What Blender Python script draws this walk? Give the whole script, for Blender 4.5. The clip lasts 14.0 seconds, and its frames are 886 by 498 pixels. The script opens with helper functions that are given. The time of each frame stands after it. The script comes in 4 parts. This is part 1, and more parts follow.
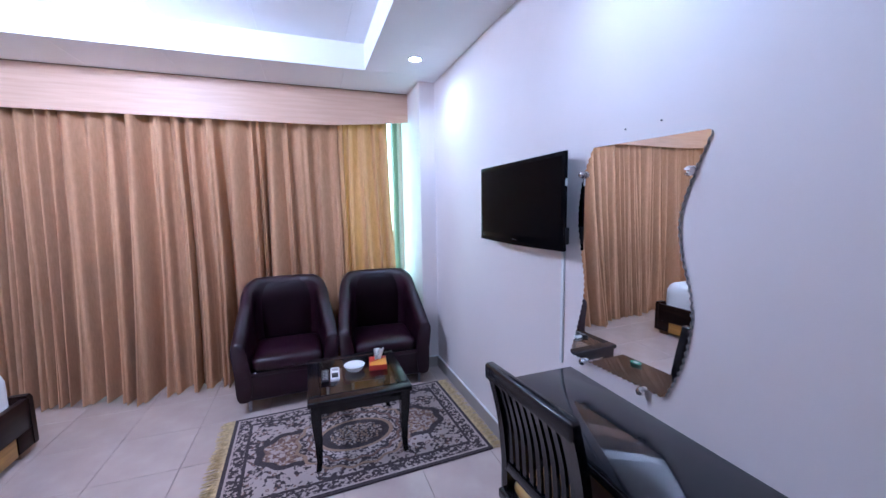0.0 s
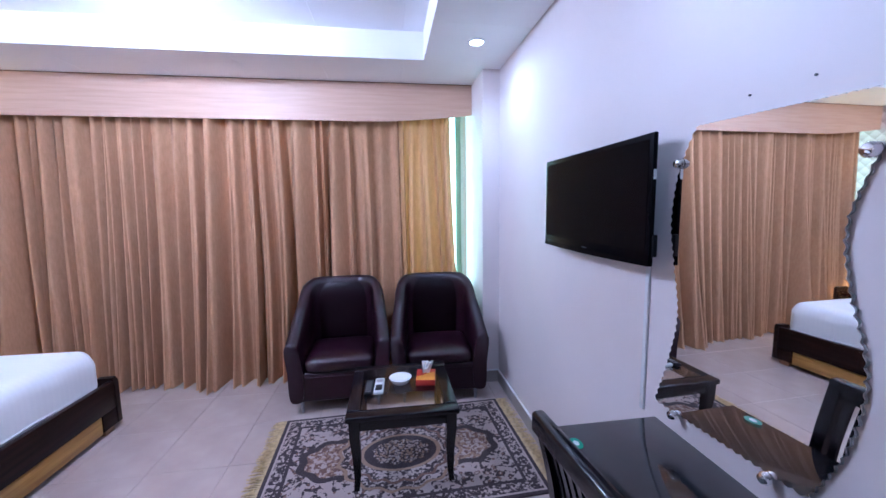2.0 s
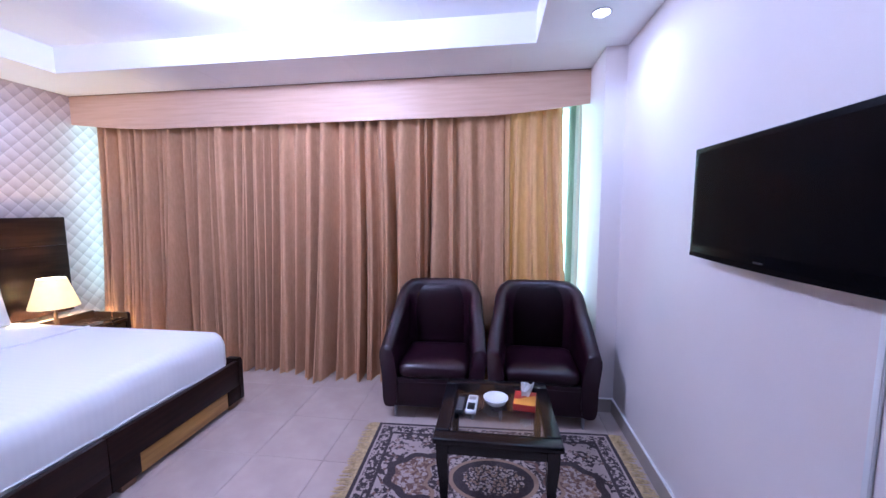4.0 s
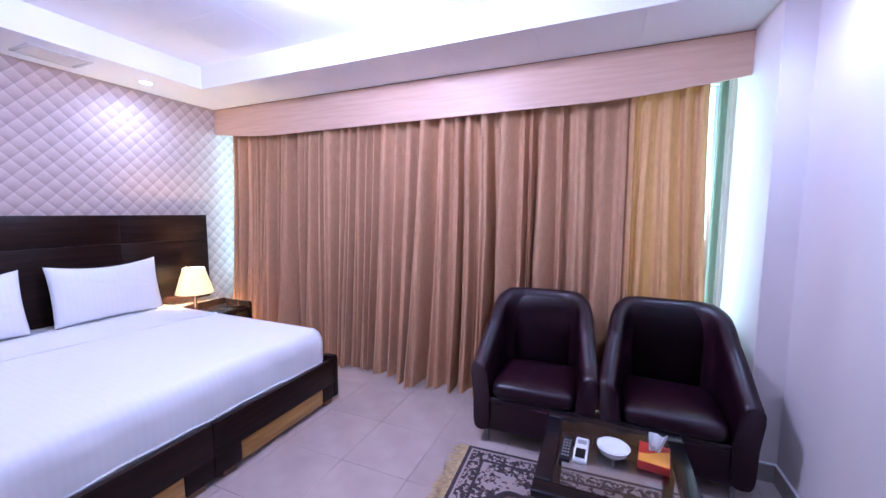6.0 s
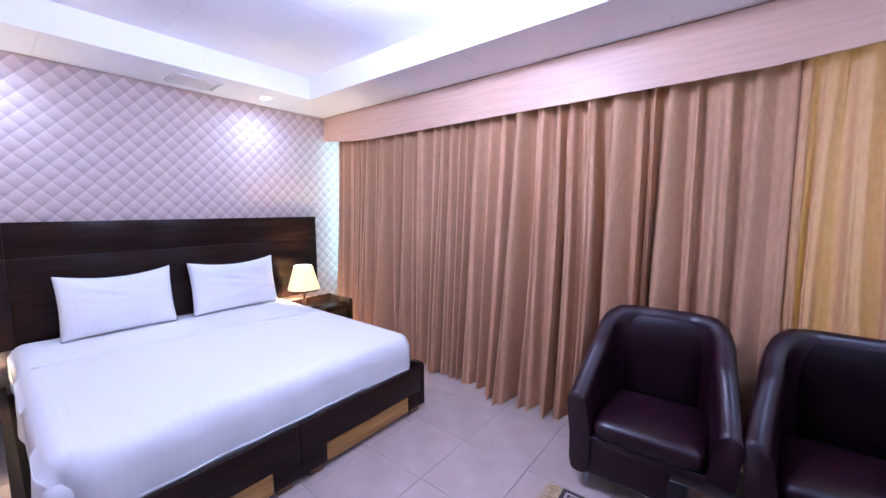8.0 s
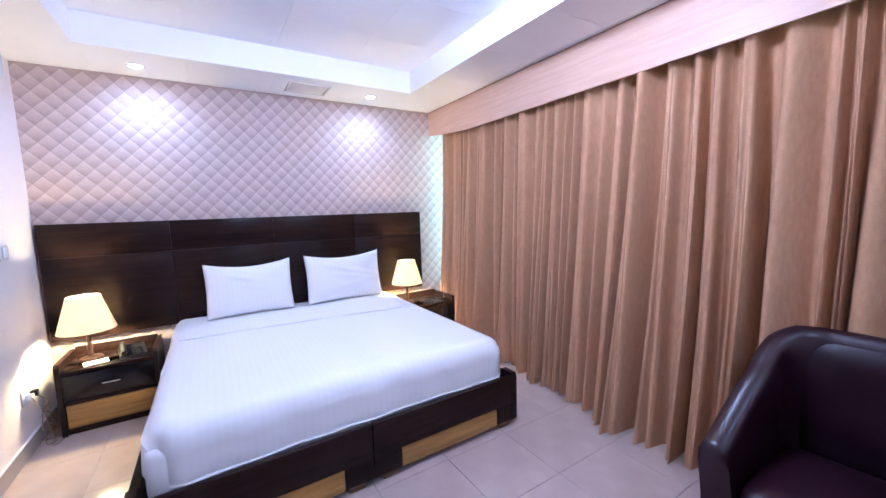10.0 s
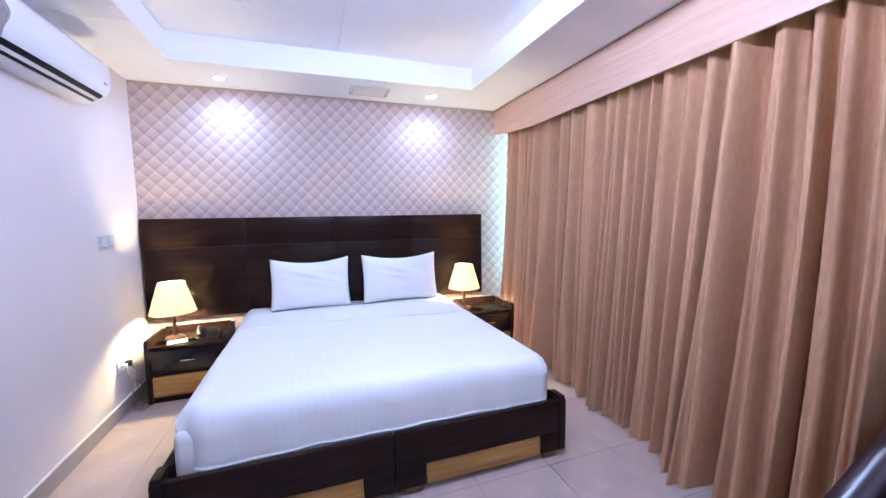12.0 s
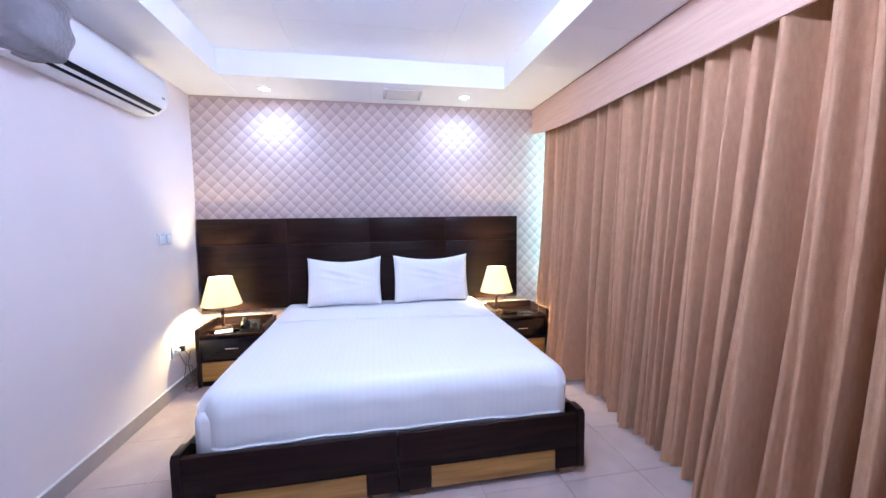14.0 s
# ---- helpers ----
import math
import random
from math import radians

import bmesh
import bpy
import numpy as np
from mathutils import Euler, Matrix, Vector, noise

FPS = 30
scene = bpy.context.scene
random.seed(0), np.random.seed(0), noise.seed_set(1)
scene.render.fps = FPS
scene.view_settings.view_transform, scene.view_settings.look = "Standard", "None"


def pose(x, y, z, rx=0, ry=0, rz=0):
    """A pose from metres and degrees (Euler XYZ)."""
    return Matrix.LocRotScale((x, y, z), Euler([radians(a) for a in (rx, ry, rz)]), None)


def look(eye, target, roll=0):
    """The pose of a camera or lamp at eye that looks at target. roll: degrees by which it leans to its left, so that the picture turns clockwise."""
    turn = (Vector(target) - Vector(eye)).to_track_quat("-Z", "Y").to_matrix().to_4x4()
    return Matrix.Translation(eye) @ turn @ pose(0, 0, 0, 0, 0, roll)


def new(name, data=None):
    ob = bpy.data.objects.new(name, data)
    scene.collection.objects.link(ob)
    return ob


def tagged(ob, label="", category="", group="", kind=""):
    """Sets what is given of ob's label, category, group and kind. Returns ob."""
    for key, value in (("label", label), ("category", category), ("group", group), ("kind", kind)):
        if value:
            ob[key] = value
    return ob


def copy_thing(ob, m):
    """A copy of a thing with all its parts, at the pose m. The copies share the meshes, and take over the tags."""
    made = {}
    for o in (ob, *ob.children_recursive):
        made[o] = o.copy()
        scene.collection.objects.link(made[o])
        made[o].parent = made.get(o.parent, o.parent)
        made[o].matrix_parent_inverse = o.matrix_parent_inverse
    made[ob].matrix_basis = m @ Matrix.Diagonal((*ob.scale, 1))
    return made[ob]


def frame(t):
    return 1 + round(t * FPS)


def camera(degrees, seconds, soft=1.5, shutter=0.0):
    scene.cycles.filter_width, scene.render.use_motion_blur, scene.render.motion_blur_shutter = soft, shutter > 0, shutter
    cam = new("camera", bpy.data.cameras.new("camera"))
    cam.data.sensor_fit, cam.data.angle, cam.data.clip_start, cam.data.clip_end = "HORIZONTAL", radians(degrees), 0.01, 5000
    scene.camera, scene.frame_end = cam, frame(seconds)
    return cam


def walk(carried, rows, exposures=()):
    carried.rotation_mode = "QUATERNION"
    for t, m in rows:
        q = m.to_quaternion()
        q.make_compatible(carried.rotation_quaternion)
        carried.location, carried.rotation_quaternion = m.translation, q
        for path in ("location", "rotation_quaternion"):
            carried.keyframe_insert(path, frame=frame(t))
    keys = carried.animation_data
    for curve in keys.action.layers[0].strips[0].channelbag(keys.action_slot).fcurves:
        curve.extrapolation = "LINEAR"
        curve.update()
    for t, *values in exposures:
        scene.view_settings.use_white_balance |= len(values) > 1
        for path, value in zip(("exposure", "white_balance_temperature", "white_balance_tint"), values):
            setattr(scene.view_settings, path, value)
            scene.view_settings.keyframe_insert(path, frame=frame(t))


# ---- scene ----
cam = camera(99.9, 14.0)
PATH = [
    (0, (0.425, 0.543, 1.459), (1.096, 2.414, 1.231), -0.9),
    (0.5, (0.482, 0.6, 1.462), (1.079, 2.495, 1.232), -1.0),
    (1, (0.528, 0.658, 1.46), (1.026, 2.582, 1.231), -1.0),
    (1.5, (0.568, 0.705, 1.46), (0.97, 2.651, 1.232), -0.9),
    (2, (0.613, 0.767, 1.459), (0.894, 2.735, 1.234), -0.8),
    (2.5, (0.639, 0.827, 1.456), (0.797, 2.809, 1.236), -0.7),
    (3, (0.645, 0.888, 1.454), (0.662, 2.877, 1.238), -0.6),
    (3.5, (0.66, 0.951, 1.451), (0.524, 2.935, 1.238), -0.5),
    (4, (0.632, 0.995, 1.449), (0.363, 2.966, 1.238), -0.3),
    (4.2, (0.616, 1.017, 1.452), (0.297, 2.98, 1.235), -0.3),
    (6.5, (0.549, 1.31, 1.431), (-0.334, 3.094, 1.242), 0.3),
    (7, (0.532, 1.361, 1.441), (-0.456, 3.089, 1.247), 0.2),
    (7.5, (0.526, 1.418, 1.455), (-0.578, 3.073, 1.253), 0.1),
    (8, (0.522, 1.494, 1.477), (-0.719, 3.048, 1.264), -0.2),
    (8.5, (0.529, 1.56, 1.476), (-0.844, 2.998, 1.262), -0.0),
    (9, (0.518, 1.659, 1.464), (-0.979, 2.967, 1.247), -0.6),
    (11.3, (0.464, 2.07, 1.398), (-1.372, 2.842, 1.209), -1.3),
    (11.5, (0.461, 2.098, 1.398), (-1.39, 2.833, 1.215), -1.0),
    (12, (0.458, 2.152, 1.394), (-1.423, 2.807, 1.213), -0.9),
    (12.5, (0.461, 2.214, 1.391), (-1.444, 2.795, 1.212), -1.0),
    (13, (0.471, 2.289, 1.385), (-1.458, 2.786, 1.212), -1.1),
    (13.5, (0.481, 2.349, 1.382), (-1.466, 2.774, 1.216), -0.9),
    (14, (0.498, 2.391, 1.375), (-1.462, 2.755, 1.215), -0.7),
]
walk(cam, [(t, look(eye, target, roll)) for t, eye, target, roll in PATH], [(0, -0.12, 4850, 13), (2, -0.15, 4820, 16), (4.2, -0.16, 4870, 27), (6.5, -0.14, 4890, 32), (9, -0.11, 4890, 22), (14, -0.08, 4880, 17)])

from math import cos, hypot, pi, sin, sqrt

# ---- world, sun and lamps ----
world = bpy.data.worlds.new("world")
scene.world = world
world.use_nodes = True
wt = world.node_tree
sky = wt.nodes.new("ShaderNodeTexSky")
sky.sky_type, sky.sun_disc = "NISHITA", False
sky.sun_elevation, sky.sun_rotation = radians(38), radians(-20)
wt.links.new(sky.outputs[0], wt.nodes["Background"].inputs[0])
wt.nodes["Background"].inputs[1].default_value = 0.15

sun = new("sun", bpy.data.lights.new("sun", "SUN"))
sun.data.energy, sun.data.angle, sun.data.color = 1.2, radians(10), (1.0, 0.96, 0.90)
sun.matrix_world = look((-1.4, 6, 3.5), (0, 2.2, 0))

ICE = (0.66, 0.81, 1.0)


def spot(m, energy, size, cone):
    ob = new("spot_lamp", bpy.data.lights.new("spot_lamp", "SPOT"))
    ob.matrix_world = m
    ob.data.energy, ob.data.color, ob.data.shadow_soft_size = energy, ICE, size
    ob.data.spot_size, ob.data.spot_blend = radians(cone), 0.9
    return ob


WALL_SPOTS = [(-2.985, 1.51), (-2.955, 3.25)]
EAST_SPOTS = [(1.195, 3.21), (1.195, 1.50)]
for x, y in WALL_SPOTS:
    spot(look((x, y, 2.47), (x - 0.12, y, 0)), 24, 0.06, 165)
for x, y in EAST_SPOTS:
    spot(look((x, y, 2.47), (x, y, 0)), 24 if y > 2 else 15, 0.05, 155)
window_lamp = new("window_lamp", bpy.data.lights.new("window_lamp", "AREA"))
window_lamp.data.shape, window_lamp.data.size, window_lamp.data.size_y = "RECTANGLE", 4.5, 1.7
window_lamp.data.energy, window_lamp.data.color = 190, (0.60, 1.0, 0.78)
window_lamp.matrix_world = look((-0.95, 4.62, 1.5), (-0.95, 0, 1.5))

# ---- materials ----


class Nodes:
    """Short hand for one node material."""

    def __init__(self, name):
        self.m = bpy.data.materials.new(name)
        self.m.use_nodes = True
        self.t = self.m.node_tree
        self.b = self.t.nodes["Principled BSDF"]
        self.coord = self.t.nodes.new("ShaderNodeTexCoord").outputs["Object"]

    def n(self, kind, **values):
        node = self.t.nodes.new("ShaderNode" + kind)
        for key, value in values.items():
            if key in node.inputs:
                node.inputs[key].default_value = value
            elif key == "operation":
                node.operation = value
            elif key == "data_type":
                node.data_type = value
            elif key == "blend_type":
                node.blend_type = value
            elif key == "bands_direction":
                node.bands_direction = value
        return node

    def link(self, a, b):
        self.t.links.new(a, b)

    def scaled(self, s):
        node = self.n("Mapping")
        node.inputs["Scale"].default_value = s
        self.link(self.coord, node.inputs[0])
        return node.outputs[0]

    def noise(self, scale, detail=4.0, stretch=(1, 1, 1)):
        node = self.n("TexNoise", Scale=scale, Detail=detail)
        self.link(self.scaled(stretch), node.inputs["Vector"])
        return node.outputs["Fac"]

    def ramp(self, fac, *stops):
        node = self.n("ValToRGB")
        e = node.color_ramp.elements
        while len(e) < len(stops):
            e.new(0.5)
        for k, (p, c) in enumerate(stops):
            e[k].position, e[k].color = p, (*c, 1)
        self.link(fac, node.inputs[0])
        return node.outputs[0]

    def math(self, op, a, b=0.0, c=0.0):
        node = self.n("Math", operation=op)
        for k, v in enumerate((a, b, c)):
            if isinstance(v, (int, float)):
                node.inputs[k].default_value = v
            else:
                self.link(v, node.inputs[k])
        return node.outputs[0]

    def mix(self, fac, a, b, blend="MIX"):
        node = self.n("Mix", data_type="RGBA", blend_type=blend)
        for sock, v in ((node.inputs[0], fac), (node.inputs[6], a), (node.inputs[7], b)):
            if isinstance(v, (int, float)):
                sock.default_value = v
            elif isinstance(v, tuple):
                sock.default_value = (*v, 1)
            else:
                self.link(v, sock)
        return node.outputs[2]

    def bump(self, height, strength, distance=0.002):
        node = self.n("Bump", Strength=strength, Distance=distance)
        self.link(height, node.inputs["Height"])
        self.link(node.outputs[0], self.b.inputs["Normal"])

    def color(self, c):
        if isinstance(c, tuple):
            self.b.inputs["Base Color"].default_value = (*c, 1)
        else:
            self.link(c, self.b.inputs["Base Color"])

    def set(self, **values):
        for key, value in values.items():
            self.b.inputs[key.replace("_", " ")].default_value = value
        return self


def plain(name, c, rough=0.5, metal=0.0, vary=0.12, scale=6.0, relief=0.0, grain=250.0, **more):
    """One colour with stains at a large scale, grain at a small one, and uneven gloss."""
    s = Nodes(name)
    dark = tuple(v * (1 - vary) for v in c)
    lite = tuple(min(1, v * (1 + vary)) for v in c)
    s.color(s.ramp(s.noise(scale, 6), (0.3, dark), (0.7, lite)))
    r = s.noise(scale * 3, 5)
    s.link(s.math("MULTIPLY_ADD", r, rough * 0.3, rough * 0.85), s.b.inputs["Roughness"])
    if relief:
        s.bump(s.noise(grain, 3), relief)
    return s.set(Metallic=metal, **more).m


def wood(name, dark, lite, rough=0.35, axis=1, coat=0.0, shine=0.4, relief=0.15):
    s = Nodes(name)
    stretch = [14, 14, 14]
    stretch[axis] = 0.9
    g = s.noise(3.0, 8, tuple(stretch))
    s.color(s.ramp(g, (0.32, dark), (0.68, lite)))
    s.link(s.math("MULTIPLY_ADD", g, 0.06, rough - 0.03), s.b.inputs["Roughness"])
    s.bump(g, relief, 0.001)
    return s.set(Coat_Weight=coat, Coat_Roughness=0.12, Specular_IOR_Level=shine).m


M_WALL = plain("wall_paint", (0.77, 0.69, 0.67), 0.55, vary=0.03, scale=1.5, relief=0.08, grain=60)
M_CEIL = plain("ceiling_paint", (0.90, 0.89, 0.895), 0.6, vary=0.02, scale=2, relief=0.06, grain=90)
M_GROUT = plain("grout", (0.30, 0.27, 0.25), 0.8)
M_SKIRT = plain("skirting_tile", (0.36, 0.31, 0.28), 0.3, vary=0.08)
M_SKIRT_TOP = plain("skirting_edge", (0.75, 0.73, 0.72), 0.4)
M_DARKWOOD = wood("dark_stained_wood", (0.010, 0.0048, 0.0042), (0.022, 0.0105, 0.0075), 0.30, 1, 0.05, 0.10, 0.03)
M_DARKWOOD_X = wood("dark_stained_wood_along", (0.006, 0.003, 0.003), (0.020, 0.010, 0.008), 0.34, 0, 0.0, 0.22)
M_BLACKWOOD = wood("black_lacquered_wood", (0.004, 0.0035, 0.005), (0.011, 0.008, 0.010), 0.20, 1, 0.12, 0.3)
M_OAK = wood("yellow_varnished_wood", (0.30, 0.15, 0.03), (0.50, 0.27, 0.06), 0.35, 1, 0.2)
M_FOOTWOOD = wood("brown_block_wood", (0.16, 0.08, 0.04), (0.28, 0.15, 0.08), 0.4, 1)
M_STEM = wood("dark_turned_wood", (0.03, 0.012, 0.006), (0.07, 0.03, 0.014), 0.35, 2)
M_PELMET = wood("pale_laminate_wood", (0.60, 0.385, 0.27), (0.68, 0.46, 0.335), 0.45, 0)
M_CHROME = plain("chrome", (0.75, 0.75, 0.77), 0.12, 1.0, vary=0.04)
M_STEEL = plain("brushed_steel", (0.30, 0.30, 0.32), 0.3, 1.0)
M_WHITE = plain("white_plastic", (0.80, 0.80, 0.80), 0.24, vary=0.01, scale=1.5)
M_CASING = plain("glossy_white_casing", (0.78, 0.78, 0.79), 0.09, vary=0.01, scale=1.5)
M_EDGE = plain("ground_glass_edge", (0.58, 0.60, 0.61), 0.18, 0.4, vary=0.4, scale=90)
M_PLATE = plain("grey_plate_edge", (0.42, 0.41, 0.42), 0.35, vary=0.04)
M_KEY = plain("dark_grey_key", (0.018, 0.018, 0.020), 0.4)
M_VENT = plain("vent_slat_paint", (0.72, 0.69, 0.68), 0.4, vary=0.04)
M_GREYPL = plain("grey_plastic", (0.30, 0.29, 0.29), 0.4, vary=0.06)
M_BLACKPL = plain("black_plastic", (0.008, 0.008, 0.010), 0.40, vary=0.1, Specular_IOR_Level=0.22)
M_SCREEN = plain("black_screen", (0.010, 0.010, 0.013), 0.06, vary=0.1)
M_TV = plain("matt_black_screen", (0.002, 0.002, 0.003), 0.22, vary=0.1, Specular_IOR_Level=0.05)
M_CERAMIC = plain("white_ceramic", (0.82, 0.82, 0.80), 0.12, vary=0.02)
M_PAPER = plain("white_tissue", (0.85, 0.85, 0.85), 0.8, vary=0.03)
M_RED = plain("red_card", (0.45, 0.03, 0.02), 0.4)
M_ORANGE = plain("orange_card", (0.75, 0.33, 0.04), 0.4)
M_GREEN = plain("green_sticker", (0.01, 0.22, 0.13), 0.4)
M_ALU = plain("white_window_frame", (0.70, 0.72, 0.70), 0.35, vary=0.04)
M_CORD = plain("brown_cord", (0.20, 0.13, 0.07), 0.5)
M_FRINGE = plain("tan_fringe", (0.46, 0.33, 0.17), 0.9, vary=0.3, scale=60)
M_SCREWS = plain("dark_screw", (0.10, 0.09, 0.09), 0.4, 0.5)


def leather():
    s = Nodes("burgundy_leather")
    s.color(s.ramp(s.noise(7, 6), (0.3, (0.013, 0.0028, 0.007)), (0.7, (0.019, 0.0045, 0.010))))
    v = s.n("TexVoronoi", Scale=260.0)
    s.link(s.coord, v.inputs["Vector"])
    s.link(s.math("MULTIPLY_ADD", s.noise(3, 3), 0.08, 0.27), s.b.inputs["Roughness"])
    s.set(Specular_IOR_Level=0.42)
    s.bump(s.math("ADD", v.outputs["Distance"], s.math("MULTIPLY", s.noise(6, 2), 0.6)), 0.12, 0.002)
    return s.m


def curtain_cloth(name, thin):
    s = Nodes(name)
    streak = s.noise(2.2, 3, (7, 7, 0.25))
    weave = s.noise(330, 3, (1, 1, 0.6))
    slub = s.noise(60, 4, (1, 1, 0.3))
    c = s.ramp(streak, (0.25, (0.50, 0.284, 0.150)), (0.75, (0.54, 0.310, 0.166)))
    c = s.mix(0.26, c, s.ramp(slub, (0.32, (0.26, 0.125, 0.060)), (0.68, (0.60, 0.345, 0.200))))
    s.color(s.mix(0.18, c, s.ramp(weave, (0.3, (0.28, 0.135, 0.062)), (0.7, (0.61, 0.342, 0.185)))))
    s.set(Roughness=0.8, Specular_IOR_Level=0.2, Sheen_Weight=0.05)
    s.bump(weave, 0.3, 0.001)
    tr = s.n("BsdfTranslucent", Color=(1.0, 0.38, 0.06, 1))
    mx = s.n("MixShader")
    mx.inputs[0].default_value = thin
    s.link(s.b.outputs[0], mx.inputs[1])
    s.link(tr.outputs[0], mx.inputs[2])
    s.link(mx.outputs[0], s.t.nodes["Material Output"].inputs[0])
    return s.m


def sheer_cloth():
    s = Nodes("sheer_cloth")
    s.color((0.44, 0.48, 0.41))
    s.set(Roughness=0.9)
    tr = s.n("BsdfTranslucent", Color=(0.58, 0.62, 0.52, 1))
    mx = s.n("MixShader")
    mx.inputs[0].default_value = 0.35
    s.link(s.b.outputs[0], mx.inputs[1])
    s.link(tr.outputs[0], mx.inputs[2])
    s.link(mx.outputs[0], s.t.nodes["Material Output"].inputs[0])
    return s.m


def linen():
    s = Nodes("white_bed_linen")
    w = s.n("TexWave", bands_direction="Y", Scale=9.0)
    s.link(s.coord, w.inputs["Vector"])
    s.color(s.mix(w.outputs["Fac"], (0.855, 0.85, 0.85), (0.87, 0.865, 0.862)))
    s.set(Roughness=0.75, Sheen_Weight=0.2)
    s.bump(s.math("ADD", s.noise(3.5, 5), s.math("MULTIPLY", s.noise(500, 2), 0.08)), 0.35, 0.02)
    return s.m


def shade_cloth():
    s = Nodes("lamp_shade_cloth")
    s.color(s.ramp(s.noise(30, 4), (0.3, (0.84, 0.76, 0.60)), (0.7, (0.90, 0.84, 0.70))))
    s.set(Roughness=0.8)
    tr = s.n("BsdfTranslucent", Color=(0.98, 0.93, 0.80, 1))
    mx = s.n("MixShader")
    mx.inputs[0].default_value = 0.6
    s.link(s.b.outputs[0], mx.inputs[1])
    s.link(tr.outputs[0], mx.inputs[2])
    s.link(mx.outputs[0], s.t.nodes["Material Output"].inputs[0])
    return s.m


def tile_paint():
    s = Nodes("cream_floor_tile")
    info = s.n("ObjectInfo")
    a = s.ramp(s.noise(5, 8), (0.3, (0.46, 0.355, 0.315)), (0.7, (0.53, 0.425, 0.38)))
    b = s.ramp(info.outputs["Random"], (0.0, (0.93, 0.93, 0.93)), (1.0, (1.0, 1.0, 1.0)))
    s.color(s.mix(1.0, a, b, "MULTIPLY"))
    s.link(s.math("MULTIPLY_ADD", s.noise(2.5, 6), 0.16, 0.08), s.b.inputs["Roughness"])
    s.bump(s.noise(40, 3), 0.04)
    return s.m


def wallpaper():
    """Printed diamonds like a quilted padding, with the padding's shading put into their colour."""
    s = Nodes("quilted_wallpaper")
    xyz = s.n("SeparateXYZ")
    s.link(s.coord, xyz.inputs[0])
    p, q = 0.112, 0.116
    a = s.math("DIVIDE", xyz.outputs[1], p)
    b = s.math("DIVIDE", xyz.outputs[2], q)
    u = s.math("FRACT", s.math("ADD", s.math("ADD", a, b), 40.0))
    v = s.math("FRACT", s.math("ADD", s.math("SUBTRACT", a, b), 40.0))
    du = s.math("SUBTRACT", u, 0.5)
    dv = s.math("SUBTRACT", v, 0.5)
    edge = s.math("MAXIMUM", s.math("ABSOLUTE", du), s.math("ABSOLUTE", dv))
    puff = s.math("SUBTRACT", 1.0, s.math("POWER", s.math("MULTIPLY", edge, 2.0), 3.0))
    # facet shading as colour: each diamond pales towards its top, darkens towards its bottom
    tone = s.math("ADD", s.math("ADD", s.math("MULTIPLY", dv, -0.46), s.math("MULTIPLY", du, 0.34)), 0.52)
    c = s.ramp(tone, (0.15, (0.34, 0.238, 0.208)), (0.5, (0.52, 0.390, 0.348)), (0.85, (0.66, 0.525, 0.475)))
    seam = s.math("GREATER_THAN", edge, 0.468)
    c = s.mix(s.math("MULTIPLY", seam, 0.5), c, (0.30, 0.24, 0.22))
    s.color(s.mix(0.18, c, s.ramp(s.noise(25, 5), (0.3, (0.42, 0.35, 0.32)), (0.7, (0.66, 0.58, 0.54)))))
    s.set(Roughness=0.55)
    s.bump(puff, 0.45, 0.004)
    return s.m


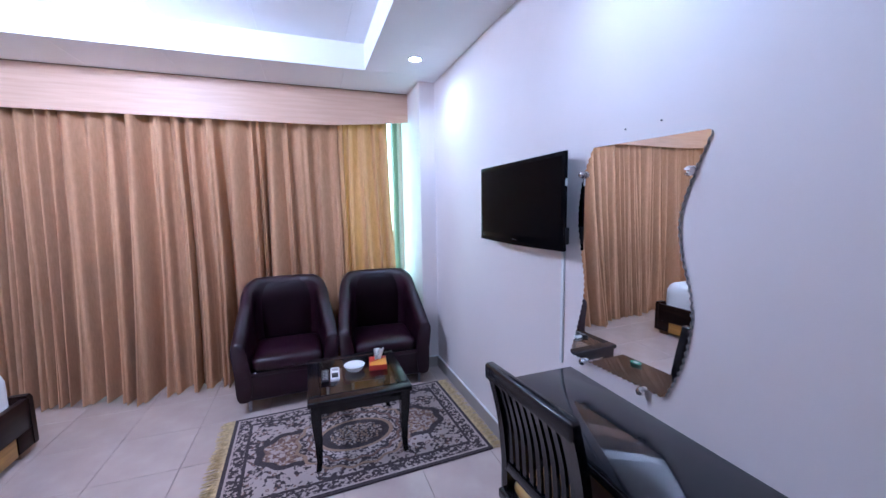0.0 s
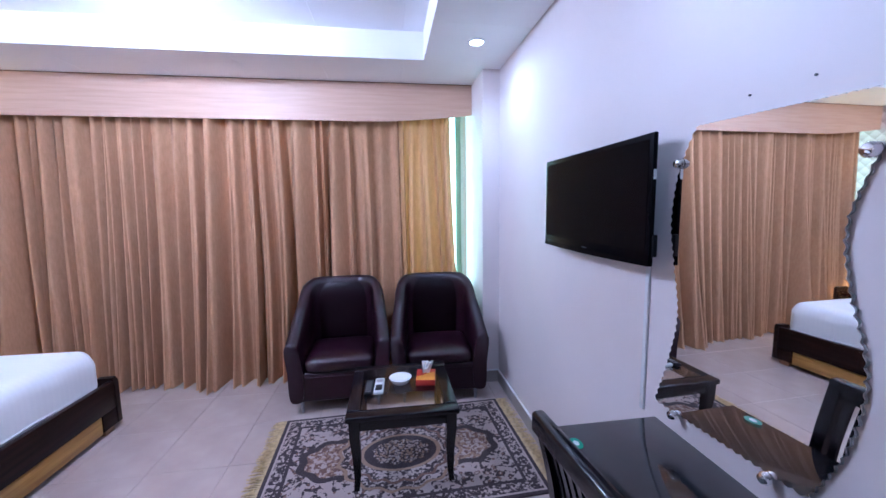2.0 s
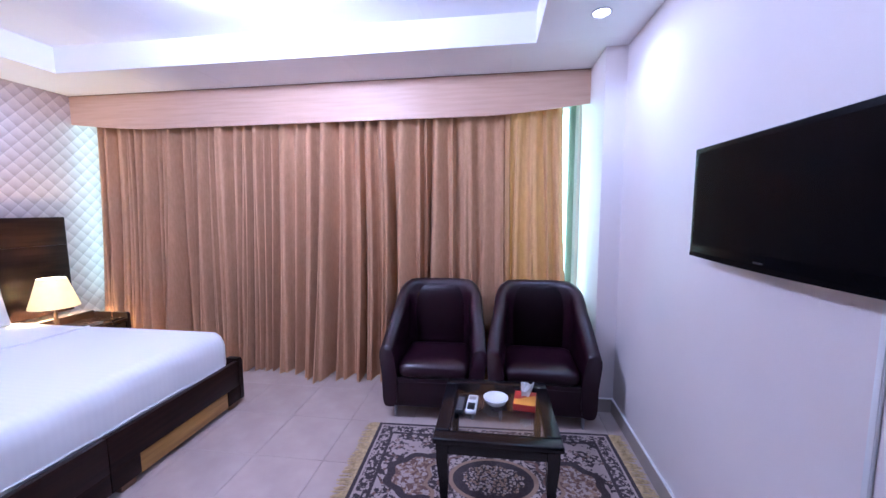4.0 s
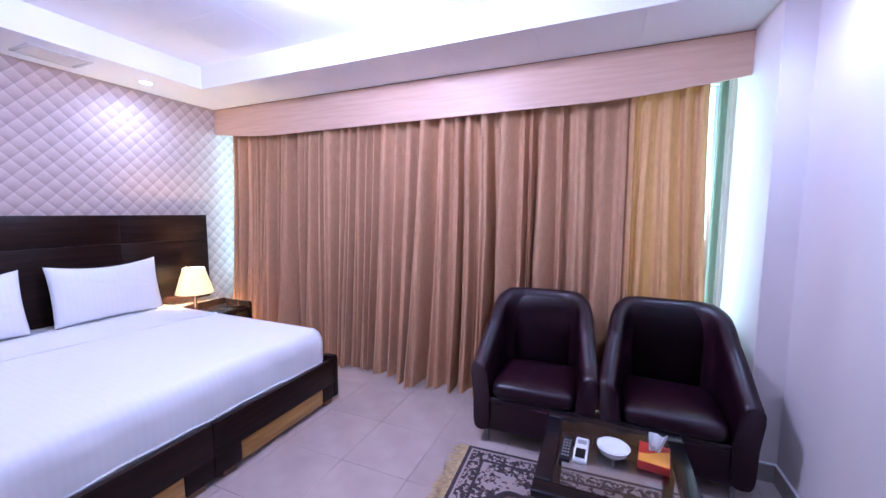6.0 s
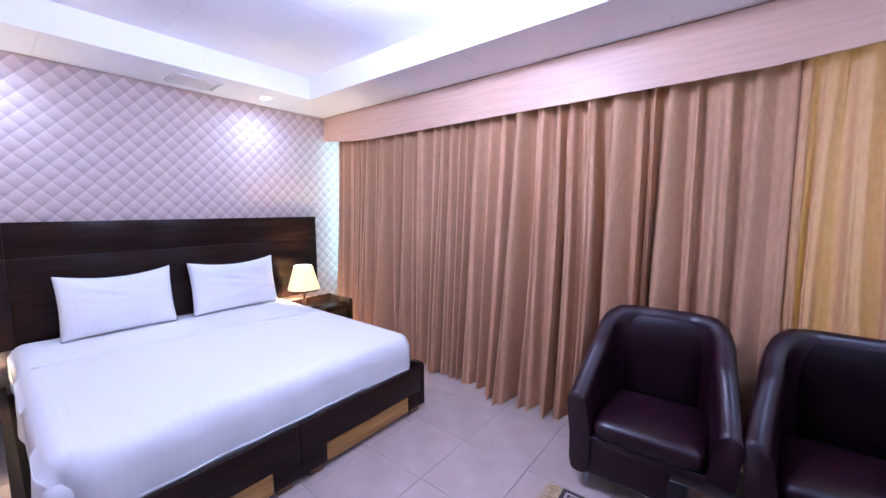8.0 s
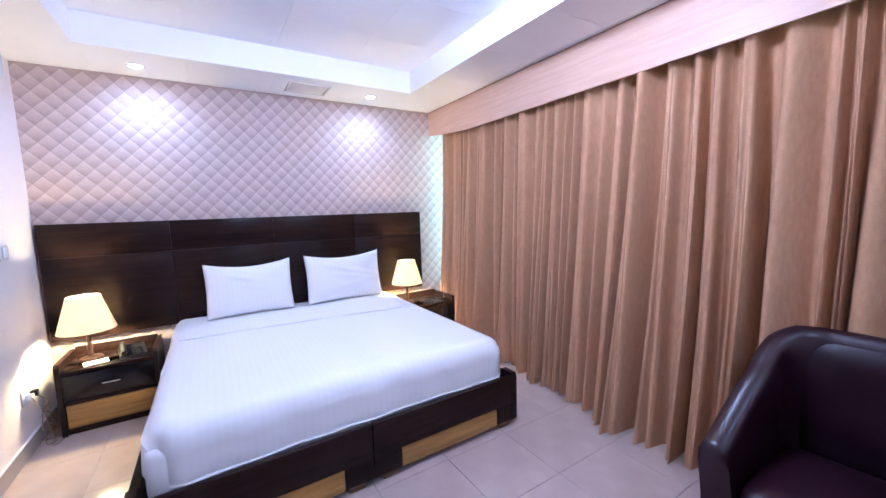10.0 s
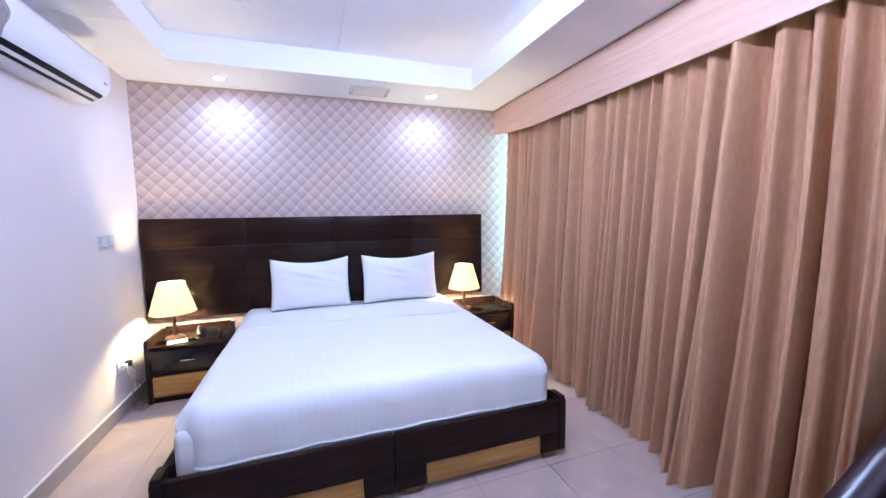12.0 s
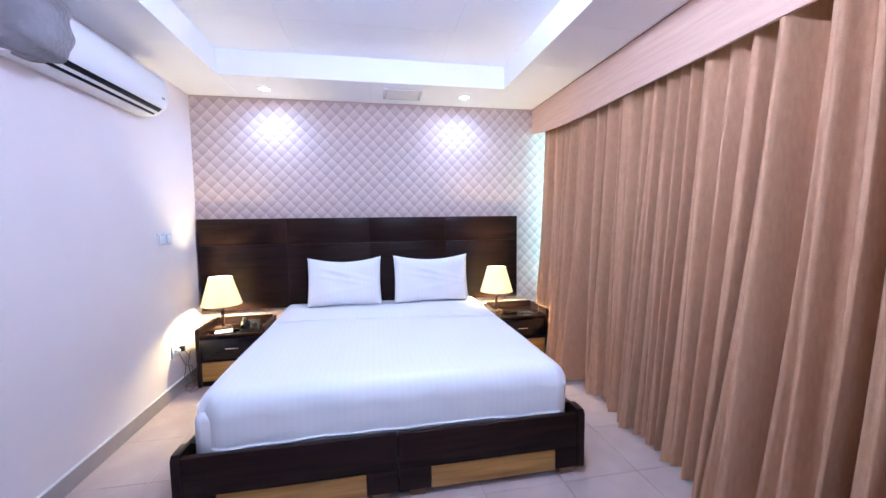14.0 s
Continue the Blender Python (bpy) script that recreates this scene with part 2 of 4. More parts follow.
def rug_pile():
    """Persian pattern: centre medallion, side lobes, corner blooms, dark border, worked out from ellipses."""
    s = Nodes("patterned_rug")
    xyz = s.n("SeparateXYZ")
    s.link(s.coord, xyz.inputs[0])
    x, y = xyz.outputs[0], xyz.outputs[1]
    ax, ay = s.math("ABSOLUTE", x), s.math("ABSOLUTE", y)
    cream, dark, brown, tan = (0.40, 0.31, 0.28), (0.020, 0.008, 0.012), (0.13, 0.06, 0.042), (0.28, 0.17, 0.11)

    def oval(cx, cy, rx, ry, waves=0, depth=0.0):
        px = s.math("DIVIDE", s.math("SUBTRACT", ax if cx else x, cx), rx)
        py = s.math("DIVIDE", s.math("SUBTRACT", ay if cy else y, cy), ry)
        r = s.math("SQRT", s.math("ADD", s.math("MULTIPLY", px, px), s.math("MULTIPLY", py, py)))
        if waves:
            ang = s.math("ARCTAN2", py, px)
            r = s.math("ADD", r, s.math("MULTIPLY", s.math("COSINE", s.math("MULTIPLY", ang, float(waves))), depth))
        return r

    def inside(r, lim):
        return s.math("LESS_THAN", r, lim)

    def ring(r, a, b):
        return s.math("MULTIPLY", s.math("GREATER_THAN", r, a), s.math("LESS_THAN", r, b))

    def blooms(scale, lim):
        v = s.n("TexVoronoi", Scale=scale)
        s.link(s.coord, v.inputs["Vector"])
        w = s.math("ADD", v.outputs["Distance"], s.math("MULTIPLY", s.math("SUBTRACT", s.noise(scale * 1.6, 3), 0.5), 0.55))
        return s.math("LESS_THAN", w, lim)

    def leafy(scale, lim):
        return s.math("GREATER_THAN", s.noise(scale, 2.5), lim)

    c = s.mix(s.math("MULTIPLY", leafy(44, 0.49), leafy(12, 0.45)), cream, dark)
    c = s.mix(blooms(22, 0.24), c, brown)
    c = s.mix(blooms(22, 0.12), c, cream)
    side = oval(0.36, 0, 0.23, 0.185, 8, 0.05)
    c = s.mix(inside(side, 1.0), c, dark)
    c = s.mix(inside(side, 0.80), c, s.mix(leafy(52, 0.52), s.mix(leafy(34, 0.52), cream, tan), brown))
    mid = oval(0, 0, 0.34, 0.30, 16, 0.035)
    c = s.mix(inside(mid, 1.06), c, tan)
    c = s.mix(inside(mid, 1.0), c, s.mix(leafy(58, 0.49), cream, dark))
    c = s.mix(ring(mid, 0.80, 0.86), c, brown)
    core = oval(0, 0, 0.215, 0.15)
    c = s.mix(inside(core, 1.12), c, tan)
    c = s.mix(inside(core, 1.0), c, dark)
    flower = oval(0, 0, 0.165, 0.11, 12, 0.07)
    c = s.mix(s.math("MULTIPLY", inside(flower, 1.0), blooms(60, 0.52)), c, s.mix(leafy(50, 0.5), cream, tan))
    # borders
    ex = s.math("SUBTRACT", 0.745, ax)
    ey = s.math("SUBTRACT", 0.475, ay)
    e = s.math("MINIMUM", ex, ey)
    band = s.math("LESS_THAN", e, 0.115)
    c = s.mix(band, c, s.mix(leafy(62, 0.47), cream, dark))
    c = s.mix(ring(e, 0.100, 0.118), c, dark)
    c = s.mix(ring(e, 0.022, 0.034), c, cream)
    c = s.mix(s.math("LESS_THAN", e, 0.022), c, dark)
    s.color(s.mix(0.1, c, s.ramp(s.noise(160, 2), (0.3, (0.05, 0.035, 0.03)), (0.7, (0.42, 0.35, 0.32)))))
    s.set(Roughness=0.95)
    s.bump(s.noise(380, 2), 0.6, 0.003)
    return s.m


def glass(name, tint, rough=0.0):
    s = Nodes(name)
    s.color(tint)
    return s.set(Roughness=rough, IOR=1.45, Transmission_Weight=1.0).m


def thin_plastic():
    s = Nodes("rippled_plastic_film")
    s.color((0.30, 0.28, 0.29))
    s.set(Roughness=0.3)
    v = s.n("TexVoronoi", Scale=45.0)
    s.link(s.coord, v.inputs["Vector"])
    s.bump(v.outputs["Distance"], 0.9, 0.006)
    tr = s.n("BsdfTransparent", Color=(0.80, 0.78, 0.79, 1))
    mx = s.n("MixShader")
    mx.inputs[0].default_value = 0.45
    s.link(s.b.outputs[0], mx.inputs[1])
    s.link(tr.outputs[0], mx.inputs[2])
    s.link(mx.outputs[0], s.t.nodes["Material Output"].inputs[0])
    return s.m


def glow(name, c, strength):
    s = Nodes(name)
    s.color(c)
    return s.set(Emission_Color=(*c, 1), Emission_Strength=strength).m


def mirror_glass():
    s = Nodes("mirror_glass")
    s.color((0.86, 0.87, 0.86))
    return s.set(Metallic=1.0, Roughness=0.015).m


M_LEATHER, M_LINEN, M_SHADE, M_TILE = leather(), linen(), shade_cloth(), tile_paint()
M_CURTAIN, M_CURTAIN_THIN, M_SHEER = curtain_cloth("lined_curtain_cloth", 0.0), curtain_cloth("thin_curtain_cloth", 0.034), sheer_cloth()
M_PAPERWALL, M_RUG, M_MIRROR = wallpaper(), rug_pile(), mirror_glass()
M_GLASS, M_PLASTICWRAP = glass("clear_glass", (0.95, 0.98, 0.96)), thin_plastic()
M_BULB = glow("bulb_glow", (1.0, 0.73, 0.28), 2150)
M_LED, M_FILL_GLOBE = glow("downlight_glow", (0.85, 0.92, 1.0), 60), glow("fill_globe_glow", (0.84, 0.87, 1.0), 560)

# ---- mesh helpers ----


def box(bm, x0, x1, y0, y1, z0, z1, bevel=0.0, segments=2):
    m = Matrix.Translation(((x0 + x1) / 2, (y0 + y1) / 2, (z0 + z1) / 2)) @ Matrix.Diagonal((x1 - x0, y1 - y0, z1 - z0, 1))
    made = bmesh.ops.create_cube(bm, size=1, matrix=m)["verts"]
    if bevel:
        edges = list({e for v in made for e in v.link_edges})
        bmesh.ops.bevel(bm, geom=edges, offset=bevel, segments=segments, profile=0.5, affect="EDGES")


def lathe(bm, rings, steps=24, cx=0.0, cy=0.0, caps=True):
    """A turned shape from (radius, z) pairs, bottom to top."""
    loops = [[bm.verts.new((cx + r * cos(2 * pi * k / steps), cy + r * sin(2 * pi * k / steps), z)) for k in range(steps)] for r, z in rings]
    for lo, hi in zip(loops, loops[1:]):
        for k in range(steps):
            bm.faces.new((lo[k], lo[(k + 1) % steps], hi[(k + 1) % steps], hi[k]))
    if caps:
        bm.faces.new(loops[0][::-1])
        bm.faces.new(loops[-1])


def tube(bm, points, r, steps=8):
    """A round cord or bar along points."""
    loops = []
    for k, p in enumerate(points):
        p = Vector(p)
        d = (Vector(points[min(k + 1, len(points) - 1)]) - Vector(points[max(k - 1, 0)])).normalized()
        side = d.cross(Vector((0, 0, 1)) if abs(d.z) < 0.9 else Vector((1, 0, 0))).normalized()
        up = side.cross(d)
        loops.append([bm.verts.new(p + r * (cos(2 * pi * i / steps) * side + sin(2 * pi * i / steps) * up)) for i in range(steps)])
    for lo, hi in zip(loops, loops[1:]):
        for i in range(steps):
            bm.faces.new((lo[i], lo[(i + 1) % steps], hi[(i + 1) % steps], hi[i]))
    bm.faces.new(loops[0][::-1])
    bm.faces.new(loops[-1])


def sheet(bm, f, nu, nv, closed=False):
    """A surface f(u, v) over the unit square."""
    rows = [[bm.verts.new(f(i / nu, j / nv)) for i in range(nu + (0 if closed else 1))] for j in range(nv + 1)]
    n = nu if closed else nu
    for a, b in zip(rows, rows[1:]):
        for i in range(n):
            k = (i + 1) % len(a)
            bm.faces.new((a[i], a[k], b[k], b[i]))
    return rows


def prism(bm, outline, y0, y1, axis="y"):
    """A flat outline of (a, b) pulled along an axis."""
    def at(a, b, d):
        return {"y": (a, d, b), "x": (d, a, b), "z": (a, b, d)}[axis]
    lo = [bm.verts.new(at(a, b, y0)) for a, b in outline]
    hi = [bm.verts.new(at(a, b, y1)) for a, b in outline]
    n = len(outline)
    bm.faces.new(lo)
    bm.faces.new(hi[::-1])
    for k in range(n):
        bm.faces.new((lo[k], hi[k], hi[(k + 1) % n], lo[(k + 1) % n]))


def spline(points, n):
    """Catmull-Rom through points, n steps a span."""
    pts = [points[0]] + list(points) + [points[-1]]
    out = []
    for a, b, c, d in zip(pts, pts[1:], pts[2:], pts[3:]):
        for k in range(n):
            t = k / n
            out.append(tuple(0.5 * (2 * q + (r - p) * t + (2 * p - 5 * q + 4 * r - s) * t * t + (3 * q - p - 3 * r + s) * t ** 3) for p, q, r, s in zip(a, b, c, d)))
    out.append(tuple(points[-1]))
    return out


def mesh_of(name, bm, material, smooth=True):
    bmesh.ops.recalc_face_normals(bm, faces=bm.faces)
    data = bpy.data.meshes.new(name)
    bm.to_mesh(data)
    bm.free()
    data.materials.append(material)
    if smooth:
        data.shade_smooth()
        data.set_sharp_from_angle(angle=radians(38))
    return data


def part(name, bm, material, parent, label="", smooth=True):
    ob = new(name, mesh_of(name, bm, material, smooth))
    ob.parent = parent
    return tagged(ob, label)


def thing(name, m, label, category, group=""):
    ob = new(name)
    ob.empty_display_size = 0.1
    ob.matrix_world = m
    return tagged(ob, label, category, group)


def single(name, bm, material, label="", category="", kind="", m=None, smooth=True, group=""):
    ob = new(name, mesh_of(name, bm, material, smooth))
    if m is not None:
        ob.matrix_world = m
    return tagged(ob, label, category, group, kind)


def B():
    return bmesh.new()


def boxed(*args):
    bm = B()
    box(bm, *args)
    return bm


# ---- structure ----
XW, XE, YS, YN, ZC, ZT = -3.25, 1.485, 0.81, 4.32, 2.50, 2.69
TRAY = (-2.70, 0.89, 1.245, 3.545)
XH, YH = -0.95, -1.9   # the entry's west wall and its far end
PX = 1.350              # west face of the pilaster
T = 0.12


def structure(name, bm, material, label=""):
    return single(name, bm, material, label, "", "structure", smooth=False)


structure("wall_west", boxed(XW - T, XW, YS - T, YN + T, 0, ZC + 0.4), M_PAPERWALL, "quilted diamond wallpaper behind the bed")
structure("wall_south", boxed(XW, XH, YS - T, YS, 0, ZC + 0.4), M_WALL, "lavender-white painted wall with an air conditioner")
structure("wall_east", boxed(XE, XE + T, YH, YN + T, 0, ZC + 0.4), M_WALL, "white painted wall with a television and a mirror")
structure("wall_entry_west", boxed(XH - T, XH, YH, YS - T, 0, ZC + 0.4), M_WALL, "white painted entry wall")
structure("wall_entry_south", boxed(XH - T, XE + T, YH - T, YH, 0, ZC + 0.4), M_WALL, "white painted entry wall")
structure("pilaster", boxed(PX, XE, 3.665, YN, 0, ZC), M_WALL, "white painted pilaster beside the window")
# north wall with the window's opening
WX0, WX1, WZ0, WZ1 = XW + 0.05, PX - 0.02, 0.62, 2.35
bm = B()
box(bm, XW, WX0, YN, YN + T, 0, ZC + 0.4)
box(bm, WX1, XE, YN, YN + T, 0, ZC + 0.4)
box(bm, WX0, WX1, YN, YN + T, 0, WZ0)
box(bm, WX0, WX1, YN, YN + T, WZ1, ZC + 0.4)
structure("wall_north", bm, M_WALL, "white painted window wall behind the curtains")
win = structure("window_1", boxed(WX0, WX1, YN + 0.02, YN + 0.07, WZ0, WZ0 + 0.05), M_ALU, "wide window with a white metal frame")
part("window_frame", boxed(WX0, WX1, YN + 0.02, YN + 0.07, WZ1 - 0.05, WZ1), M_ALU, win, smooth=False)
for k in range(6):
    x = WX0 + (WX1 - WX0 - 0.05) * k / 5
    part("window_frame", boxed(x, x + 0.05, YN + 0.022, YN + 0.068, WZ0 + 0.05, WZ1 - 0.05), M_ALU, win, smooth=False)
    if k < 5:
        pane = part("pane", boxed(x + 0.05, x + (WX1 - WX0 - 0.05) / 5, YN + 0.04, YN + 0.046, WZ0 + 0.05, WZ1 - 0.05), M_GLASS, win, smooth=False)
        pane.visible_shadow = False

# ceiling: a lower rim round a raised field, both of gypsum panels with open joints
bm = B()


def cuts_between(a, b, start, step):
    """The ends a and b with the joints between them."""
    k = math.ceil((a - start) / step + 0.15)
    out = [a]
    while start + k * step < b - 0.1:
        out.append(start + k * step)
        k += 1
    return out + [b]


def panels(x0, x1, y0, y1, z, sx, sy):
    xs = cuts_between(x0, x1, -2.18, sx)
    ys = cuts_between(y0, y1, 2.40, sy)
    for a, b in zip(xs, xs[1:]):
        for c, d in zip(ys, ys[1:]):
            box(bm, a + 0.0007, b - 0.0007, c + 0.0007, d - 0.0007, z, z + 0.02)


tx0, tx1, ty0, ty1 = TRAY
panels(XW, XE, ty1, YN, ZC, 0.585, 9)
panels(XW, XE, YS, ty0, ZC, 0.585, 9)
panels(XW, tx0, ty0, ty1, ZC, 9, 0.585)
panels(tx1, XE, ty0, ty1, ZC, 9, 0.585)
panels(XH, XE, YH, YS, ZC, 0.585, 0.585)
panels(tx0, tx1, ty0, ty1, ZT, 0.585, 0.585)
for a, b, c, d in ((tx0 - 0.02, tx0, ty0 - 0.02, ty1 + 0.02), (tx1, tx1 + 0.02, ty0 - 0.02, ty1 + 0.02), (tx0, tx1, ty0 - 0.02, ty0), (tx0, tx1, ty1, ty1 + 0.02)):
    box(bm, a, b, c, d, ZC + 0.001, ZT + 0.02)
box(bm, XW - T, XE + T, YH - T, YN + T, ZT + 0.021, ZT + 0.08)
structure("ceiling", bm, M_CEIL, "white gypsum ceiling with a raised tray")

floor = structure("floor", boxed(XW - T, XE + T, YH - T, YN + T, -0.1, -0.004), M_GROUT, "cream glazed floor tiles with thin joints")

# skirting
for name, a in (("skirting_south", (XW, XH, YS, YS + 0.012)), ("skirting_east", (XE - 0.012, XE, YH, 3.665)), ("skirting_pilaster", (PX - 0.012, XE - 0.012, 3.653, 3.665)), ("skirting_west", (XW, XW + 0.012, YS + 0.012, YN))):
    sk = structure(name, boxed(*a, 0, 0.095), M_SKIRT, "grey-beige tile skirting")
    part("skirting_edge", boxed(a[0], a[1], a[2], a[3], 0.095, 0.103), M_SKIRT_TOP, sk, "pale top edge", False)

# ---- window side: pelmet and curtains ----
YP = 4.05
bm = B()


def pelmet_low(x):
    """The lower edge rises a little towards both ends."""
    e = min(x - XW, PX - x)
    return 2.183 + 0.065 * max(0.0, 1 - e / 0.85) ** 1.6


outline = [(XW + (PX - XW) * k / 60, pelmet_low(XW + (PX - XW) * k / 60)) for k in range(61)] + [(PX, ZC - 0.002), (XW, ZC - 0.002)]
prism(bm, outline, YP, YP + 0.018)
pelmet = thing("pelmet", pose(XW, YP, 2.2), "pale wood-grain laminate pelmet above the curtains", "pelmet")
ob = part("board", bm, M_PELMET, pelmet, smooth=False)
ob.matrix_parent_inverse = pelmet.matrix_world.inverted()
# brown strip that draws the shadow line between pelmet and ceiling
ob = part("trim", boxed(XW, PX, YP - 0.004, YP, ZC - 0.006, ZC - 0.002), M_FOOTWOOD, pelmet, "thin dark shadow line", False)
ob.matrix_parent_inverse = pelmet.matrix_world.inverted()
rail = thing("curtain_rail", pose(XW, 4.17, 2.3), "white metal curtain rail behind the pelmet", "rail")
ob = part("track", boxed(XW, PX, 4.15, 4.18, 2.29, 2.31), M_ALU, rail, smooth=False)
ob.matrix_parent_inverse = rail.matrix_world.inverted()
part("bracket", boxed(0.5, 0.53, 0.0, 0.15, -0.01, 0.02), M_ALU, rail, smooth=False)


def hem_line(x):
    """How far the hem hangs out into the room."""
    w = max(0.0, min(1.0, (x + 2.1) / 1.6))
    back = max(0.0, min(1.0, (x + 0.42) / 0.25))
    return 4.10 - 0.15 * w * w * (3 - 2 * w) + 0.11 * back


def curtain(x0, x1, y_top, material, label, seed, lean=0.0, depth=0.20, pitch=0.112):
    """Hanging cloth in uneven rounded pleats; some fade out or open up on the way down."""
    rnd = random.Random(seed)
    n = max(3, round((x1 - x0) / pitch))
    cuts = [0.0]
    for _ in range(n):
        cuts.append(cuts[-1] + rnd.choice((0.45, 0.6, 0.8, 1.0, 1.2, 1.5, 1.9)))
    cuts = [c / cuts[-1] for c in cuts]
    high = [rnd.uniform(0.22, 0.56) for _ in range(n)]    # depth under the rail
    deep = [rnd.uniform(0.60, 1.40) for _ in range(n)]    # depth at the hem
    skew = [rnd.uniform(-0.33, 0.33) for _ in range(n)]
    split = [rnd.choice((0.0, 0.0, 0.18, 0.30, 0.42)) for _ in range(n)]
    turn = [rnd.uniform(0, 2 * pi) for _ in range(n)]
    slant = [rnd.uniform(-0.030, 0.030) for _ in range(n + 1)]
    valley = [rnd.uniform(-0.012, 0.012) for _ in range(n + 1)]
    hems = [rnd.uniform(0.0, 0.012) for _ in range(n + 1)]
    slant[0] = slant[-1] = 0.0
    per, nv = 20, 36
    bm = B()
    rows = []
    for j in range(nv + 1):
        v = j / nv
        row = []
        for i in range(n * per + 1):
            k = min(i // per, n - 1)
            s = (i - k * per) / per
            width = (cuts[k + 1] - cuts[k]) * (x1 - x0)
            e = s * s * (3 - 2 * s)
            crest = 0.5 - 0.5 * cos(2 * pi * s)
            crest = crest + split[k] * sin(pi * s) * cos(6 * pi * s + 0.7 * sin(3 * v + turn[k])) * (0.25 + 0.75 * v)
            grow = high[k] + (deep[k] - high[k]) * v ** 0.8
            shallow = 1.0 - 0.62 * max(0.0, min(1.0, (x0 + (x1 - x0) * cuts[k] + 0.5) / 1.0))
            amp = depth * shallow * min(1.35, 0.30 + 0.70 * width / pitch) * grow
            sway = (slant[k] * (1 - e) + slant[k + 1] * e) * (v + 0.30 * sin(5 * v + turn[k]))
            x = x0 + (x1 - x0) * (cuts[k] + (cuts[k + 1] - cuts[k]) * s) + skew[k] * width * sin(pi * s) ** 2 * (0.4 + 0.6 * v) + sway + lean * v * v * (cuts[k] * (1 - s) + cuts[k + 1] * s)
            y = y_top + (hem_line(x) - y_top) * v ** 1.4 - amp * (crest - 0.5) + (valley[k] * (1 - e) + valley[k + 1] * e) * v + 0.006 * sin(2.3 * x + 4 * v)
            if v < 0.12:
                y = max(y, YP + 0.026 - 0.5 * v)    # stays behind the pelmet board
            h = hems[k] * (1 - e) + hems[k + 1] * e
            row.append(bm.verts.new((x, y, 2.30 + (0.006 + h - 2.30) * v)))
        rows.append(row)
    for a, b in zip(rows, rows[1:]):
        for i in range(len(a) - 1):
            bm.faces.new((a[i], a[i + 1], b[i + 1], b[i]))
    ob = single("curtain", bm, material, label, "curtain", group="curtains at the window")
    ob.data.set_sharp_from_angle(angle=radians(180))
    return ob


curtain(-3.08, 0.74, 4.145, M_CURTAIN, "tan lined curtain in deep pleats, drawn closed", 3)
curtain(0.70, 1.17, 4.135, M_CURTAIN_THIN, "thin golden curtain glowing with daylight", 8, 0.10, 0.24, 0.10)
bm = B()
sheet(bm, lambda u, v: (1.236 + 0.050 * u, 4.23 + 0.015 * sin(40 * u), 2.30 + (0.03 - 2.30) * v), 24, 8)
single("sheer_curtain", bm, M_SHEER, "pale green sheer curtain gathered beside the window", "curtain")

# ---- the bed ----
BX, BY0, BY1 = -1.245, 1.494, 3.467
bed = thing("bed", pose(XW + 0.05, 2.46, 0), "dark wooden double bed with drawers in its foot", "bed")


def bed_part(name, bm, mat, label=""):
    ob = part(name, bm, mat, bed, label)
    ob.matrix_parent_inverse = bed.matrix_world.inverted()
    return ob


YM = (BY0 + BY1) / 2
for y0, y1 in ((BY0, YM - 0.002), (YM + 0.002, BY1)):
    bm = B()
    # foot panel with an opening for its drawer
    d0, d1 = 2.64, 3.315
    if y0 == BY0:
        d0, d1 = 1.657, 2.33
    box(bm, BX - 0.035, BX, y0, y1, 0.150, 0.335, 0.004)
    box(bm, BX - 0.035, BX - 0.001, y0, d0, 0.040, 0.151, 0.003)
    box(bm, BX - 0.035, BX - 0.001, d1, y1, 0.040, 0.151, 0.003)
    bed_part("foot_panel", bm, M_DARKWOOD)
    bed_part("drawer_front", boxed(BX - 0.03, BX - 0.006, d0 + 0.003, d1 - 0.003, 0.032, 0.146, 0.003), M_OAK, "yellow varnished drawer front")
    for yy in (y0 + 0.05, y1 - 0.13):
        bed_part("foot", boxed(BX - 0.09, BX - 0.012, yy, yy + 0.085, 0.0, 0.040, 0.006), M_FOOTWOOD, "brown block foot")
for y0, y1 in ((BY0 - 0.005, BY0 + 0.032), (BY1 - 0.032, BY1 + 0.005)):
    bm = B()
    prism(bm, [(-3.19, 0.042), (BX + 0.004, 0.042), (BX + 0.004, 0.33), (BX - 0.01, 0.352), (BX - 0.10, 0.352), (BX - 0.14, 0.325), (-3.19, 0.325)], y0, y1)
    bed_part("side_rail", bm, M_DARKWOOD_X)
bed_part("slat_base", boxed(-3.18, BX - 0.04, BY0 + 0.03, BY1 - 0.03, 0.20, 0.27), M_DARKWOOD)
for xx in (-3.1, -2.2):
    for yy in (BY0 + 0.1, BY1 - 0.18):
        bed_part("foot", boxed(xx, xx + 0.08, yy, yy + 0.08, 0.0, 0.20, 0.006), M_FOOTWOOD)

# headboard on the wall, of four boards side by side and two high
HX = -3.20
head = thing("headboard", pose(HX, 2.35, 0), "wide dark-stained wooden headboard panel on the wall", "headboard")
bm = B()
box(bm, XW + 0.003, HX - 0.012, 0.83, 3.868, 0.56, 1.395)
ob = part("backing", bm, M_DARKWOOD, head, smooth=False)
ob.matrix_parent_inverse = head.matrix_world.inverted()
for k in range(4):
    for z0, z1 in ((0.555, 1.1562), (1.157, 1.40)):
        a = 0.83 + (3.868 - 0.83) * k / 4
        b = 0.83 + (3.868 - 0.83) * (k + 1) / 4
        ob = part("panel", boxed(HX - 0.012, HX, a + 0.0002, b - 0.0002, z0, z1, 0.0008), M_DARKWOOD, head)
        ob.matrix_parent_inverse = head.matrix_world.inverted()


